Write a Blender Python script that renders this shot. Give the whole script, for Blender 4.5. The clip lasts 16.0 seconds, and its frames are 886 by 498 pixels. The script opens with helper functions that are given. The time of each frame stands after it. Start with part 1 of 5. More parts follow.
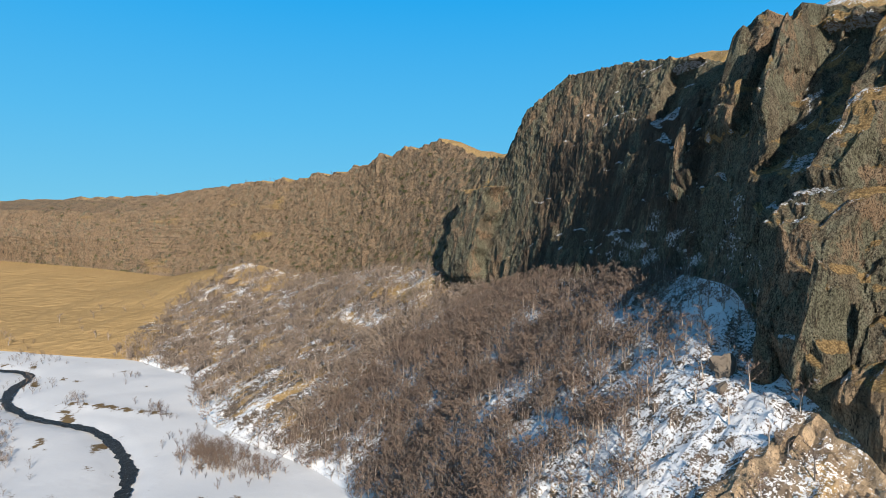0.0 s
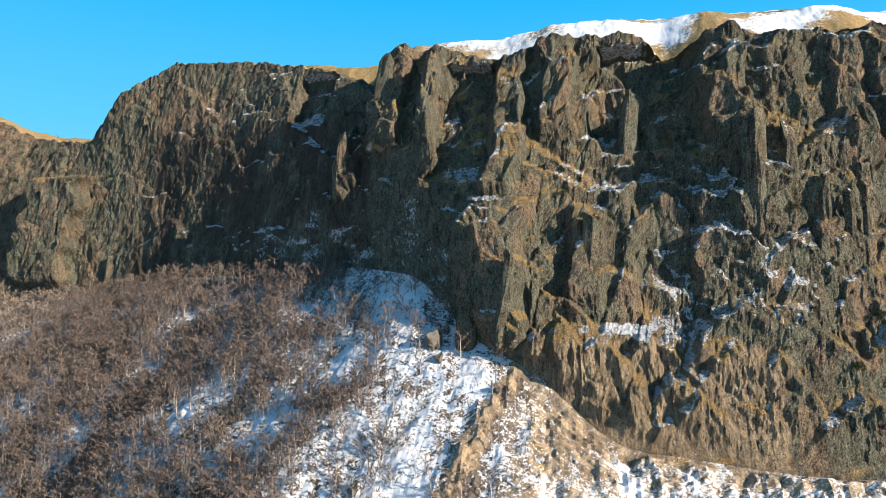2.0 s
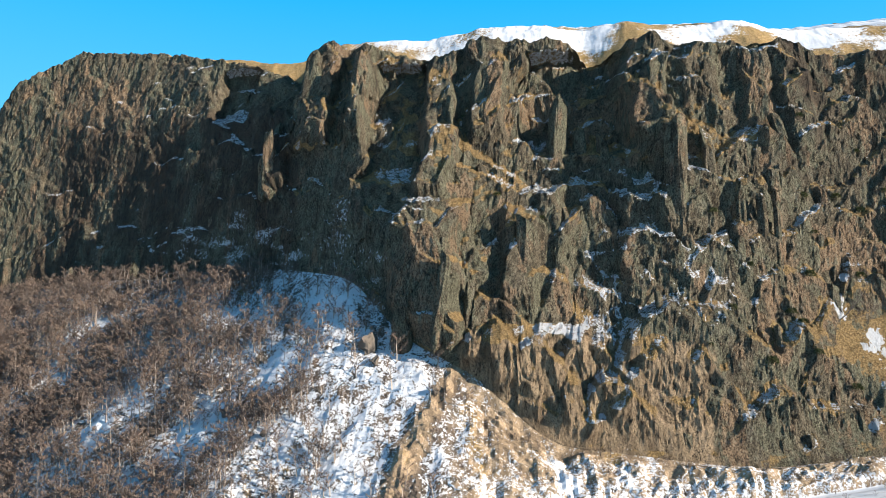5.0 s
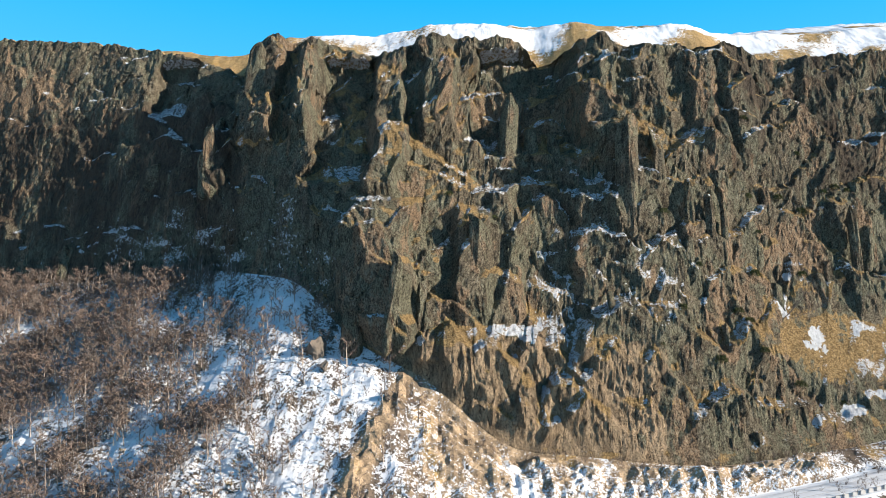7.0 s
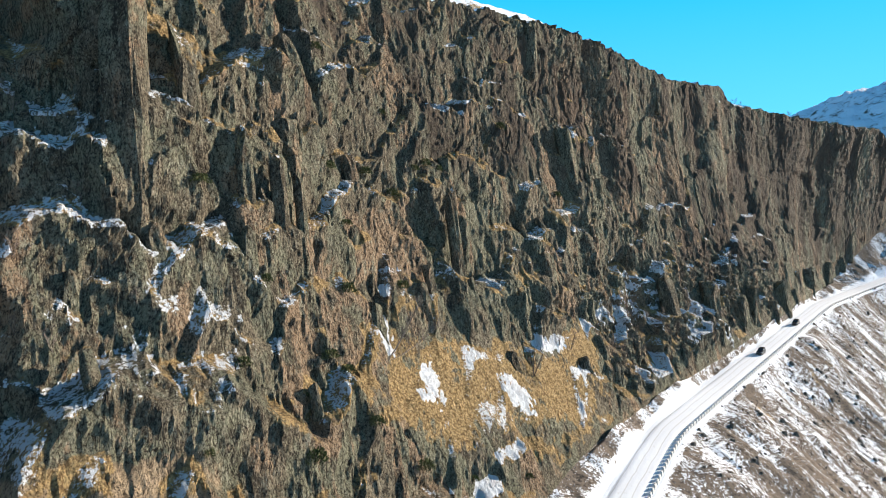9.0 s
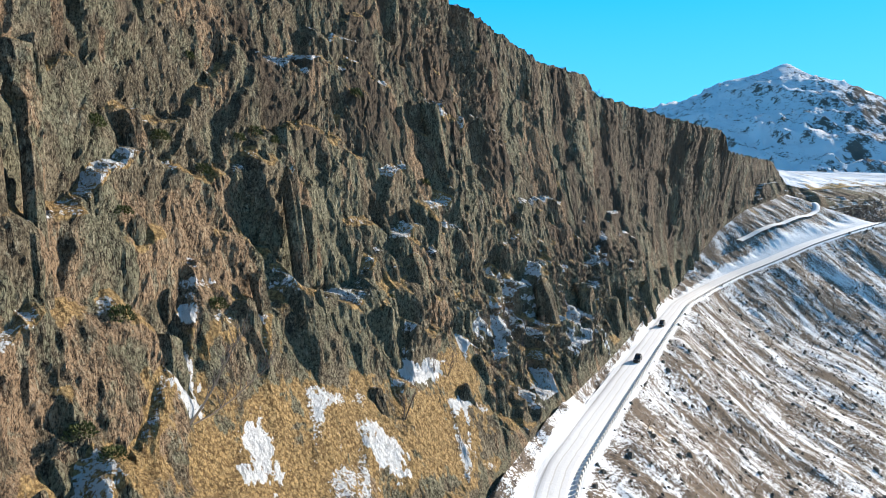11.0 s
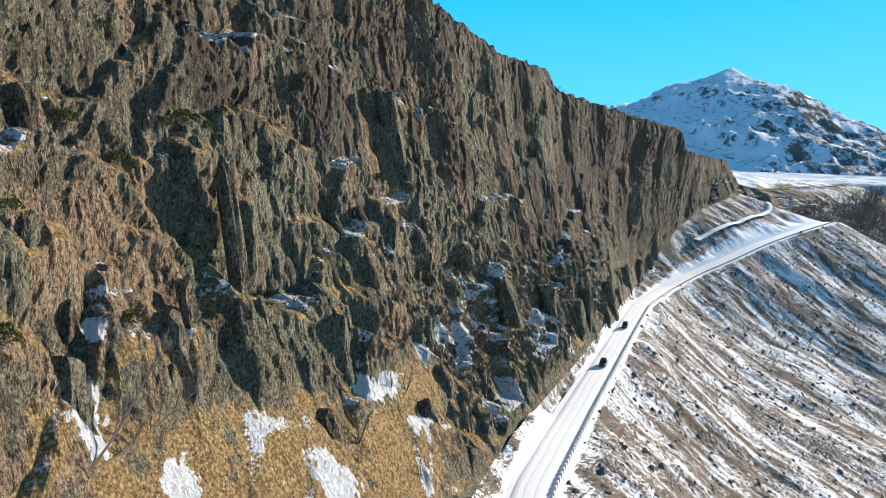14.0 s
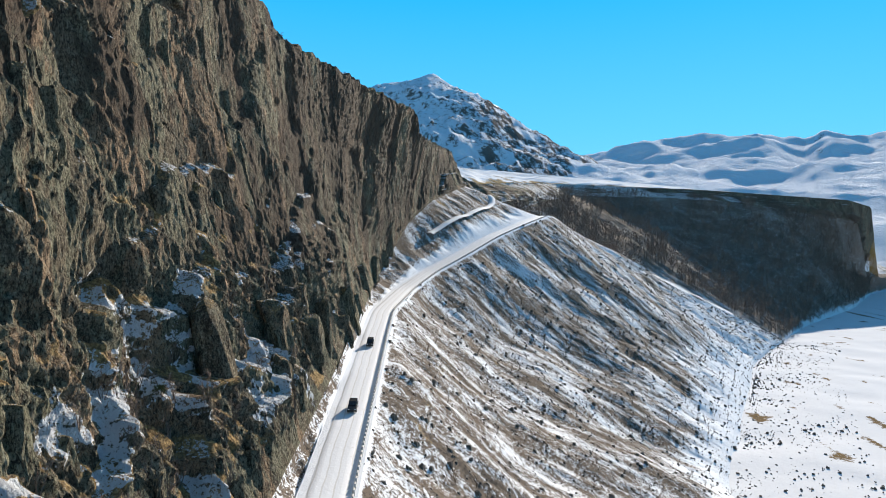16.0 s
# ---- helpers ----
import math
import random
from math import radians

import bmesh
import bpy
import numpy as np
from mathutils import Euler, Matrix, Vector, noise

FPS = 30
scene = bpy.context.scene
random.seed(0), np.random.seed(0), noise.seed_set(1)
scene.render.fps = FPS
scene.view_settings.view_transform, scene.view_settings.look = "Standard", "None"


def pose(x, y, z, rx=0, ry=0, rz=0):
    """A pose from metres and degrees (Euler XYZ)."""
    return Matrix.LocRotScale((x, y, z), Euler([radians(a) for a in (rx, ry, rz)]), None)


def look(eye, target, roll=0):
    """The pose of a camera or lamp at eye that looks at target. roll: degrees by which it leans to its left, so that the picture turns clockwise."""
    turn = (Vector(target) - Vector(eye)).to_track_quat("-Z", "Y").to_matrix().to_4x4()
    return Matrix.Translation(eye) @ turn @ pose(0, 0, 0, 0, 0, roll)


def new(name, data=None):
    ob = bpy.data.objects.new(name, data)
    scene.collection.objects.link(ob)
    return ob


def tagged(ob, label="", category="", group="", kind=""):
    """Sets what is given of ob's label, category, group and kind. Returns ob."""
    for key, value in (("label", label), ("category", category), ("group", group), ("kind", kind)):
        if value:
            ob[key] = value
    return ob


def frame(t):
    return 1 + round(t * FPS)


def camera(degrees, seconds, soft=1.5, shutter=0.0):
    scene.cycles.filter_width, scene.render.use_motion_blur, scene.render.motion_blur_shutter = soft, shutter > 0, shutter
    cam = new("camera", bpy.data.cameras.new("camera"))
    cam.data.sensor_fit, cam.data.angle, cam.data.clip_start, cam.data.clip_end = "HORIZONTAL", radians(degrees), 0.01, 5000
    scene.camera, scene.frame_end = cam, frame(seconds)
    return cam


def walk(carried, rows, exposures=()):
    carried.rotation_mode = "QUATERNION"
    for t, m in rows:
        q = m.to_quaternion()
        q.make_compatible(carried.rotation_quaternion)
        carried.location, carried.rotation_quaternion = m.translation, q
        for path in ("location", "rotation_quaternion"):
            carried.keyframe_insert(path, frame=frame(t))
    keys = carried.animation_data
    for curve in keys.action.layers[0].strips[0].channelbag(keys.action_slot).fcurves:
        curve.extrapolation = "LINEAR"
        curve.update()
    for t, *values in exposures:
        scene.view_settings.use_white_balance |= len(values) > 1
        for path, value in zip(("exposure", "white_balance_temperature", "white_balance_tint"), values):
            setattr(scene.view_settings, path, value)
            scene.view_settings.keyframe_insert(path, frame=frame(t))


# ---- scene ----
cam = camera(68.3, 16.0, soft=0.6)
METRES, EYE, TILT, LEAN, TURN = 125.0, 44.0, -1.2, -0.9, 0.0
ROWS = [
    (0.0, 0.0, 0.0, 0.0, -0.0, 0.0, 0.0),
    (0.5, -0.0571, 0.0, 0.0006, -12.61, -0.17, 0.37),
    (1.0, -0.1317, 0.0177, 0.001, -27.24, -0.41, 0.73),
    (1.5, -0.189, 0.0446, 0.0011, -40.25, -0.58, 0.84),
    (2.0, -0.1933, 0.0472, 0.0013, -41.58, -0.6, 0.85),
    (2.5, -0.1968, 0.0499, 0.0013, -42.88, -0.59, 0.85),
    (3.0, -0.1998, 0.0526, 0.0014, -44.22, -0.59, 0.83),
    (3.5, -0.202, 0.0556, 0.0016, -45.54, -0.61, 0.82),
    (4.0, -0.2034, 0.0586, 0.0015, -46.8, -0.6, 0.82),
    (6.5, -0.1982, 0.0771, 0.0027, -52.52, -0.7, 0.84),
    (7.0, -0.1948, 0.0816, 0.0029, -53.83, -0.73, 0.84),
    (7.5, -0.1907, 0.0865, 0.0034, -55.01, -0.76, 0.84),
    (8.0, -0.1266, 0.1333, 0.0052, -65.13, -0.97, 0.75),
    (8.5, -0.0087, 0.1828, 0.0055, -81.47, -1.52, 0.54),
    (9.0, 0.1219, 0.2, 0.0036, -95.45, -1.94, 0.27),
    (9.5, 0.2212, 0.1907, 0.0015, -105.64, -2.12, 0.07),
    (12.0, 0.2647, 0.181, 0.0006, -109.6, -2.17, -0.02),
    (12.5, 0.2734, 0.1786, 0.0005, -110.39, -2.19, -0.03),
    (13.0, 0.2819, 0.1761, 0.0005, -111.14, -2.2, -0.03),
    (13.5, 0.2906, 0.1735, 0.0003, -111.95, -2.21, -0.06),
    (14.0, 0.2992, 0.1707, 0.0001, -112.82, -2.21, -0.05),
    (14.5, 0.3075, 0.1678, 0.0002, -113.61, -2.25, -0.09),
    (15.0, 0.316, 0.1649, -0.0001, -114.43, -2.25, -0.08),
    (15.5, 0.4266, 0.1111, -0.0015, -126.85, -2.54, -0.36),
    (16.0, 0.4978, 0.0576, -0.0049, -137.59, -2.66, -0.6),
]
walk(cam, [(t, pose(0, 0, EYE, TILT, LEAN, TURN) @ pose(METRES * x, METRES * y, METRES * z, 90 + pitch, roll, yaw)) for t, x, y, z, yaw, pitch, roll in ROWS],
     [(0.0, 0.48), (1.5, 0.84), (7.5, 0.93), (9.0, 1.18), (15.0, 1.18), (16.0, 0.9)])

# ---- world, sun, exposure ----
SUN_YAW, SUN_UP = -163.0, 22.5
sun_dir = Vector((-math.sin(radians(SUN_YAW)) * math.cos(radians(SUN_UP)), math.cos(radians(SUN_YAW)) * math.cos(radians(SUN_UP)), math.sin(radians(SUN_UP))))
world = bpy.data.worlds.new("sky")
scene.world = world
world.use_nodes = True
wn = world.node_tree.nodes
sky = wn.new("ShaderNodeTexSky")
sky.sky_type, sky.sun_disc = "NISHITA", False
sky.sun_elevation, sky.sun_rotation = radians(SUN_UP), math.atan2(sun_dir.x, sun_dir.y)
sky.altitude, sky.air_density, sky.dust_density, sky.ozone_density = 2200, 1.0, 0.3, 1.6
tint = wn.new("ShaderNodeMix")
tint.data_type, tint.blend_type = "RGBA", "MULTIPLY"
tint.inputs[0].default_value = 1.0
tint.inputs[7].default_value = (0.5, 0.94, 1.1, 1.0)
world.node_tree.links.new(sky.outputs[0], tint.inputs[6])
# clear mountain air: pale at the horizon, deep blue overhead
sky_at, sky_xyz, blue = wn.new("ShaderNodeTexCoord"), wn.new("ShaderNodeSeparateXYZ"), wn.new("ShaderNodeValToRGB")
world.node_tree.links.new(sky_at.outputs["Generated"], sky_xyz.inputs[0])
world.node_tree.links.new(sky_xyz.outputs["Z"], blue.inputs[0])
blue.color_ramp.elements[0].position, blue.color_ramp.elements[0].color = 0.0, (0.17, 0.52, 0.74, 1)
blue.color_ramp.elements[1].position, blue.color_ramp.elements[1].color = 1.0, (0.065, 0.125, 0.23, 1)
for at, colour in ((0.16, (0.085, 0.46, 0.8, 1)), (0.36, (0.008, 0.36, 0.82, 1)), (0.62, (0.075, 0.19, 0.34, 1))):
    blue.color_ramp.elements.new(at).color = colour
gain = wn.new("ShaderNodeMix")
gain.data_type, gain.blend_type = "RGBA", "MULTIPLY"
gain.inputs[0].default_value = 1.0
gain.inputs[7].default_value = (9.0, 9.0, 9.0, 1.0)
world.node_tree.links.new(blue.outputs[0], gain.inputs[6])
even = wn.new("ShaderNodeMix")
even.data_type = "RGBA"
even.inputs[0].default_value = 0.94
world.node_tree.links.new(gain.outputs[2], even.inputs[7])
world.node_tree.links.new(tint.outputs[2], even.inputs[6])
world.node_tree.links.new(even.outputs[2], wn["Background"].inputs[0])
wn["Background"].inputs[1].default_value = 0.085
lamp = bpy.data.lights.new("sun", "SUN")
lamp.energy, lamp.angle, lamp.color = 5.8, radians(0.53), (1.0, 0.885, 0.745)
sun = new("sun", lamp)
sun.matrix_world = look(sun_dir * 1500, (0, 0, 0))


# ---- noise on arrays ----
def hash01(ix, iy, k=0):
    h = (ix.astype(np.int64) * 374761393 + iy.astype(np.int64) * 668265263 + k * 1442695041) & 0xFFFFFFFF
    h = ((h ^ (h >> 13)) * 1274126177) & 0xFFFFFFFF
    h = ((h ^ (h >> 16)) * 2246822519) & 0xFFFFFFFF
    return ((h ^ (h >> 15)) & 0xFFFFFF) / float(0x1000000)


def gnoise(x, y, k=0):
    """Gradient noise, about -1 to 1."""
    xi, yi = np.floor(x), np.floor(y)
    fx, fy = x - xi, y - yi
    u, v = fx * fx * fx * (fx * (fx * 6 - 15) + 10), fy * fy * fy * (fy * (fy * 6 - 15) + 10)

    def g(dx, dy):
        a = hash01(xi + dx, yi + dy, k) * 2 * np.pi
        return np.cos(a) * (fx - dx) + np.sin(a) * (fy - dy)
    a, b, c, d = g(0, 0), g(1, 0), g(0, 1), g(1, 1)
    return 1.5 * ((a * (1 - u) + b * u) * (1 - v) + (c * (1 - u) + d * u) * v)


def fbm(x, y, k=0, octaves=4, gain=0.5):
    total, amp = 0.0, 1.0
    for i in range(octaves):
        total = total + amp * gnoise(x * 2 ** i, y * 2 ** i, k + 7 * i)
        amp *= gain
    return total


def ridged(x, y, k=0, octaves=5):
    total, amp = 0.0, 0.6
    for i in range(octaves):
        total = total + amp * (1 - 2 * np.abs(gnoise(x * 2 ** i, y * 2 ** i, k + 5 * i)))
        amp *= 0.5
    return total


def cells(x, y, k=0):
    """Distances to the nearest two cell points, two random numbers of the cell, and the place in it."""
    xi, yi = np.floor(x), np.floor(y)
    d1 = np.full(x.shape, 9.0)
    d2 = np.full(x.shape, 9.0)
    px, py, bx, by = (np.zeros(x.shape) for _ in range(4))
    for dx in (-1, 0, 1):
        for dy in (-1, 0, 1):
            cx, cy = xi + dx, yi + dy
            ax, ay = x - (cx + hash01(cx, cy, k)), y - (cy + hash01(cx, cy, k + 1))
            d = np.hypot(ax, ay)
            near = d < d1
            d2 = np.where(near, d1, np.minimum(d2, d))
            d1 = np.where(near, d, d1)
            px[near], py[near], bx[near], by[near] = ax[near], ay[near], cx[near], cy[near]
    return d1, d2, hash01(bx, by, k + 2), hash01(bx, by, k + 3), px, py


def smooth(a, b, x):
    t = np.clip((x - a) / (b - a), 0, 1)
    return t * t * (3 - 2 * t)


# ---- node materials ----
class Nodes:
    def __init__(self, name):
        self.mat = bpy.data.materials.new(name)
        self.mat.use_nodes = True
        self.tree = self.mat.node_tree
        self.bsdf = self.tree.nodes["Principled BSDF"]
        self.coord = self.tree.nodes.new("ShaderNodeNewGeometry").outputs["Position"]

    def put(self, socket, value):
        if isinstance(value, bpy.types.NodeSocket):
            self.tree.links.new(value, socket)
        elif isinstance(value, (tuple, list)):
            socket.default_value = (*value, 1.0) if len(value) == 3 and socket.type == "RGBA" else value
        else:
            socket.default_value = value

    def scaled(self, sx, sy, sz, turn=0.0):
        m = self.tree.nodes.new("ShaderNodeMapping")
        self.put(m.inputs["Vector"], self.coord)
        m.inputs["Scale"].default_value = (sx, sy, sz)
        m.inputs["Rotation"].default_value = (0, 0, turn)
        return m.outputs[0]

    def noise(self, scale, vector=None, detail=5.0, rough=0.6, distortion=0.0):
        n = self.tree.nodes.new("ShaderNodeTexNoise")
        self.put(n.inputs["Vector"], vector or self.coord)
        n.inputs["Scale"].default_value, n.inputs["Detail"].default_value = scale, detail
        n.inputs["Roughness"].default_value, n.inputs["Distortion"].default_value = rough, distortion
        return n.outputs["Fac"]

    def ramp(self, fac, lo, hi, a=0.0, b=1.0):
        r = self.tree.nodes.new("ShaderNodeMapRange")
        r.interpolation_type = "SMOOTHSTEP"
        for i, v in enumerate((fac, lo, hi, a, b)):
            self.put(r.inputs[i], v)
        return r.outputs[0]

    def mix(self, fac, a, b):
        m = self.tree.nodes.new("ShaderNodeMix")
        m.data_type = "RGBA"
        self.put(m.inputs[0], fac), self.put(m.inputs[6], a), self.put(m.inputs[7], b)
        return m.outputs[2]

    def math(self, op, a, b=0.0, c=0.0):
        m = self.tree.nodes.new("ShaderNodeMath")
        m.operation = op
        self.put(m.inputs[0], a), self.put(m.inputs[1], b), self.put(m.inputs[2], c)
        return m.outputs[0]

    def attr(self, name):
        a = self.tree.nodes.new("ShaderNodeAttribute")
        a.attribute_name = name
        return a.outputs["Fac"]

    def random(self):
        return self.tree.nodes.new("ShaderNodeObjectInfo").outputs["Random"]

    def bump(self, height, strength=0.5, distance=0.2):
        b = self.tree.nodes.new("ShaderNodeBump")
        b.inputs["Strength"].default_value, b.inputs["Distance"].default_value = strength, distance
        self.put(b.inputs["Height"], height)
        self.put(self.bsdf.inputs["Normal"], b.outputs[0])

    def done(self, colour, rough=0.9, metal=0.0, specular=0.2):
        self.put(self.bsdf.inputs["Base Color"], colour)
        self.put(self.bsdf.inputs["Roughness"], rough)
        self.put(self.bsdf.inputs["Metallic"], metal)
        self.put(self.bsdf.inputs["Specular IOR Level"], specular)
        return self.mat


SNOW = (0.6, 0.62, 0.65)


def cover(n, base, grass, streaks=0.0):
    """Lays dry grass and snow over a base colour, by the masks of the mesh."""
    fine = n.noise(1.8, detail=6, rough=0.75)
    grain = n.noise(5.0, detail=4, rough=0.7)
    g = n.math("ADD", n.attr("grass"), n.math("MULTIPLY_ADD", fine, 0.9, -0.45))
    base = n.mix(n.ramp(g, 0.42, 0.6), base, grass)
    s = n.math("ADD", n.attr("snow"), n.math("MULTIPLY_ADD", fine, 1.0, -0.5))
    s = n.math("ADD", s, n.math("MULTIPLY_ADD", grain, 0.8, -0.4))
    if streaks:
        along, out = n.tree.nodes.new("ShaderNodeVectorMath"), n.tree.nodes.new("ShaderNodeVectorMath")
        both = n.tree.nodes.new("ShaderNodeCombineXYZ")
        for node, axis in ((along, (0.6111, -0.7915, 0)), (out, (-0.7915, -0.6111, 0))):
            node.operation = "DOT_PRODUCT"
            n.put(node.inputs[0], n.coord)
            node.inputs[1].default_value = axis
        n.put(both.inputs[0], n.math("MULTIPLY", along.outputs["Value"], 0.5))
        n.put(both.inputs[1], n.math("MULTIPLY", out.outputs["Value"], 1.0))
        n.put(both.inputs[2], 0.0)
        s = n.math("ADD", s, n.math("MULTIPLY_ADD", n.noise(2.6, both.outputs[0], detail=7, rough=0.8), 1.5 * streaks, -0.75 * streaks))
        s = n.math("ADD", s, n.math("MULTIPLY_ADD", n.noise(4.0, detail=5, rough=0.75), 1.7 * streaks, -0.85 * streaks))
    return n.mix(n.ramp(s, 0.47, 0.53), base, SNOW)


def grass_colour(n):
    a = n.mix(n.noise(0.6, detail=4), (0.26, 0.182, 0.085), (0.38, 0.275, 0.14))
    a = n.mix(n.ramp(n.noise(3.2, detail=3), 0.5, 0.42, 0.0, 0.8), a, (0.13, 0.085, 0.04))
    a = n.mix(n.ramp(n.noise(6.0, detail=3), 0.48, 0.58, 0.0, 0.8), a, (0.46, 0.31, 0.14))
    tuft = n.tree.nodes.new("ShaderNodeTexVoronoi")
    n.put(tuft.inputs["Vector"], n.coord)
    tuft.inputs["Scale"].default_value = 5.0
    return n.mix(n.ramp(tuft.outputs["Distance"], 0.4, 0.75, 0.0, 0.75), a, (0.13, 0.082, 0.04))


def earth_colour(n):
    a = n.mix(n.ramp(n.noise(0.7, n.scaled(1.0, 1.0, 0.3), detail=8, rough=0.75), 0.42, 0.58), (0.19, 0.14, 0.092), (0.4, 0.295, 0.19))
    return n.mix(n.ramp(n.noise(5.0, detail=5, rough=0.8), 0.46, 0.4, 0.0, 0.8), a, (0.06, 0.048, 0.036))


def rock_material():
    n = Nodes("lichened_rock")
    streak = n.scaled(1.0, 1.0, 0.65)
    mid = n.noise(0.5, streak, detail=7, rough=0.7)
    fine = n.noise(2.4, streak, detail=7, rough=0.8)
    grit = n.noise(5.5, n.scaled(1.0, 1.0, 0.7), detail=5, rough=0.8)
    broad = n.noise(0.25, n.scaled(1.0, 1.0, 0.5), detail=9, rough=0.72)
    c = n.mix(n.ramp(mid, 0.42, 0.58), (0.1, 0.083, 0.058), (0.19, 0.16, 0.112))
    c = n.mix(n.ramp(broad, 0.46, 0.53, 0.0, 0.9), c, n.mix(fine, (0.105, 0.106, 0.07), (0.21, 0.207, 0.145)))
    tan = n.mix(fine, (0.16, 0.105, 0.065), (0.38, 0.262, 0.168))
    c = n.mix(n.ramp(n.noise(0.2, n.scaled(1.0, 1.0, 0.4), detail=9, rough=0.7, distortion=0.5), 0.56, 0.61, 0.0, 0.9), c, tan)
    c = n.mix(n.ramp(n.math("ADD", n.attr("red"), n.math("MULTIPLY_ADD", mid, 1.6, -0.8)), 0.42, 0.58, 0.0, 0.9), c, tan)
    c = n.mix(n.ramp(n.noise(0.9, n.scaled(1.0, 1.0, 0.6), detail=9, rough=0.8), 0.57, 0.6, 0.0, 0.8), c, (0.24, 0.235, 0.175))
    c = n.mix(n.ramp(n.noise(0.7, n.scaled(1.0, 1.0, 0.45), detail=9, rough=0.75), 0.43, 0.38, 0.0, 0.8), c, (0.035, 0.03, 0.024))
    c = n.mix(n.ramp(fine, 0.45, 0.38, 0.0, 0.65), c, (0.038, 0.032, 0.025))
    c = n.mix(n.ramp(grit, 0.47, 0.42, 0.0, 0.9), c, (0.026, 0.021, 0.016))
    c = n.mix(n.ramp(grit, 0.55, 0.62, 0.0, 0.55), c, (0.36, 0.32, 0.24))
    speck = n.noise(8.5, n.scaled(1.0, 1.0, 0.55), detail=3, rough=0.7)
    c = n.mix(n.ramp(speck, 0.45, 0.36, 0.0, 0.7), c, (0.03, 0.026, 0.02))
    c = n.mix(n.ramp(speck, 0.57, 0.66, 0.0, 0.35), c, (0.36, 0.33, 0.25))
    # darker wall rock; in the alcove the same tone paints in its shade
    c = n.mix(n.ramp(n.math("ADD", n.attr("varnish_shade"), n.math("MULTIPLY_ADD", mid, 1.2, -0.6)), 0.3, 0.65, 0.0, 0.82), c, n.mix(fine, (0.035, 0.027, 0.022), (0.09, 0.068, 0.053)))
    c = n.mix(n.ramp(n.math("ADD", n.attr("earth"), n.math("MULTIPLY_ADD", mid, 1.0, -0.5)), 0.4, 0.6, 0.0, 0.9), c, earth_colour(n))
    crack = 1.0
    for size, squash, width in ((0.35, 0.2, 0.006), (1.2, 0.45, 0.01)):
        line_at = n.math("ABSOLUTE", n.math("SUBTRACT", n.noise(size, n.scaled(1.0, 1.0, squash), detail=5), 0.5))
        crack = n.math("MULTIPLY", crack, n.ramp(line_at, 0.0, width))
    c = n.mix(n.ramp(crack, 1.0, 0.2, 0.0, 0.85), c, (0.025, 0.021, 0.018))
    c = cover(n, c, grass_colour(n))
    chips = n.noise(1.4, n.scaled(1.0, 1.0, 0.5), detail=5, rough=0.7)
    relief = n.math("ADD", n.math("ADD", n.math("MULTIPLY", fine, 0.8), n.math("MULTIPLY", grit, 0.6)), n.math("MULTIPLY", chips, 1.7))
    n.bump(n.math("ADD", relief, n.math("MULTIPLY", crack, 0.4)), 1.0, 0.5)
    return n.done(c, 1.0, 0.0, 0.1)


def slope_material(name, soil_a, soil_b, dark, streaks=0.0):
    n = Nodes(name)
    c = n.mix(n.noise(0.8, detail=6, rough=0.7), soil_a, soil_b)
    c = n.mix(n.ramp(n.noise(2.6, detail=6, rough=0.75), 0.5, 0.6), c, dark)
    c = n.mix(n.ramp(n.attr("earth"), 0.2, 0.8, 0.0, 0.85), c, earth_colour(n))
    c = cover(n, c, grass_colour(n), streaks)
    n.bump(n.noise(3.0, detail=6, rough=0.7), 0.7, 0.08)
    return n.done(c, 1.0, 0.0, 0.05)


def snow_material():
    n = Nodes("valley_snow")
    c = n.mix(n.noise(0.05, detail=6), (0.52, 0.54, 0.57), (0.6, 0.61, 0.63))
    soil = n.mix(n.noise(1.0, detail=4), (0.2, 0.14, 0.07), (0.09, 0.07, 0.05))
    f = n.math("ADD", n.attr("bare"), n.math("MULTIPLY_ADD", n.noise(0.9, detail=6, rough=0.7), 0.9, -0.45))
    c = n.mix(n.ramp(f, 0.45, 0.6), c, soil)
    n.bump(n.noise(0.6, detail=6, rough=0.65), 0.5, 0.15)
    return n.done(c, 1.0, 0.0, 0.0)


def mountain_material():
    n = Nodes("mountain_snow_and_rock")
    rock = n.mix(n.noise(0.03, detail=6), (0.07, 0.065, 0.065), (0.16, 0.14, 0.12))
    f = n.math("ADD", n.attr("bare"), n.math("MULTIPLY_ADD", n.noise(0.05, n.scaled(1.0, 1.0, 0.5), detail=9, rough=0.85), 2.2, -1.1))
    c = n.mix(n.ramp(f, 0.44, 0.54), (0.6, 0.63, 0.68), rock)
    n.bump(n.noise(0.025, detail=9, rough=0.7), 0.8, 12.0)
    return n.done(c, 1.0, 0.0, 0.0)


def plain(name, a, b, scale, rough=0.85, metal=0.0, specular=0.3):
    n = Nodes(name)
    c = n.mix(n.noise(scale, detail=4), a, b)
    n.bump(n.noise(scale * 2, detail=4), 0.3, 0.05)
    return n.done(c, rough, metal, specular)


def varied(name, a, b, rough=0.9):
    n = Nodes(name)
    return n.done(n.mix(n.noise(0.12, detail=2), a, b), rough)


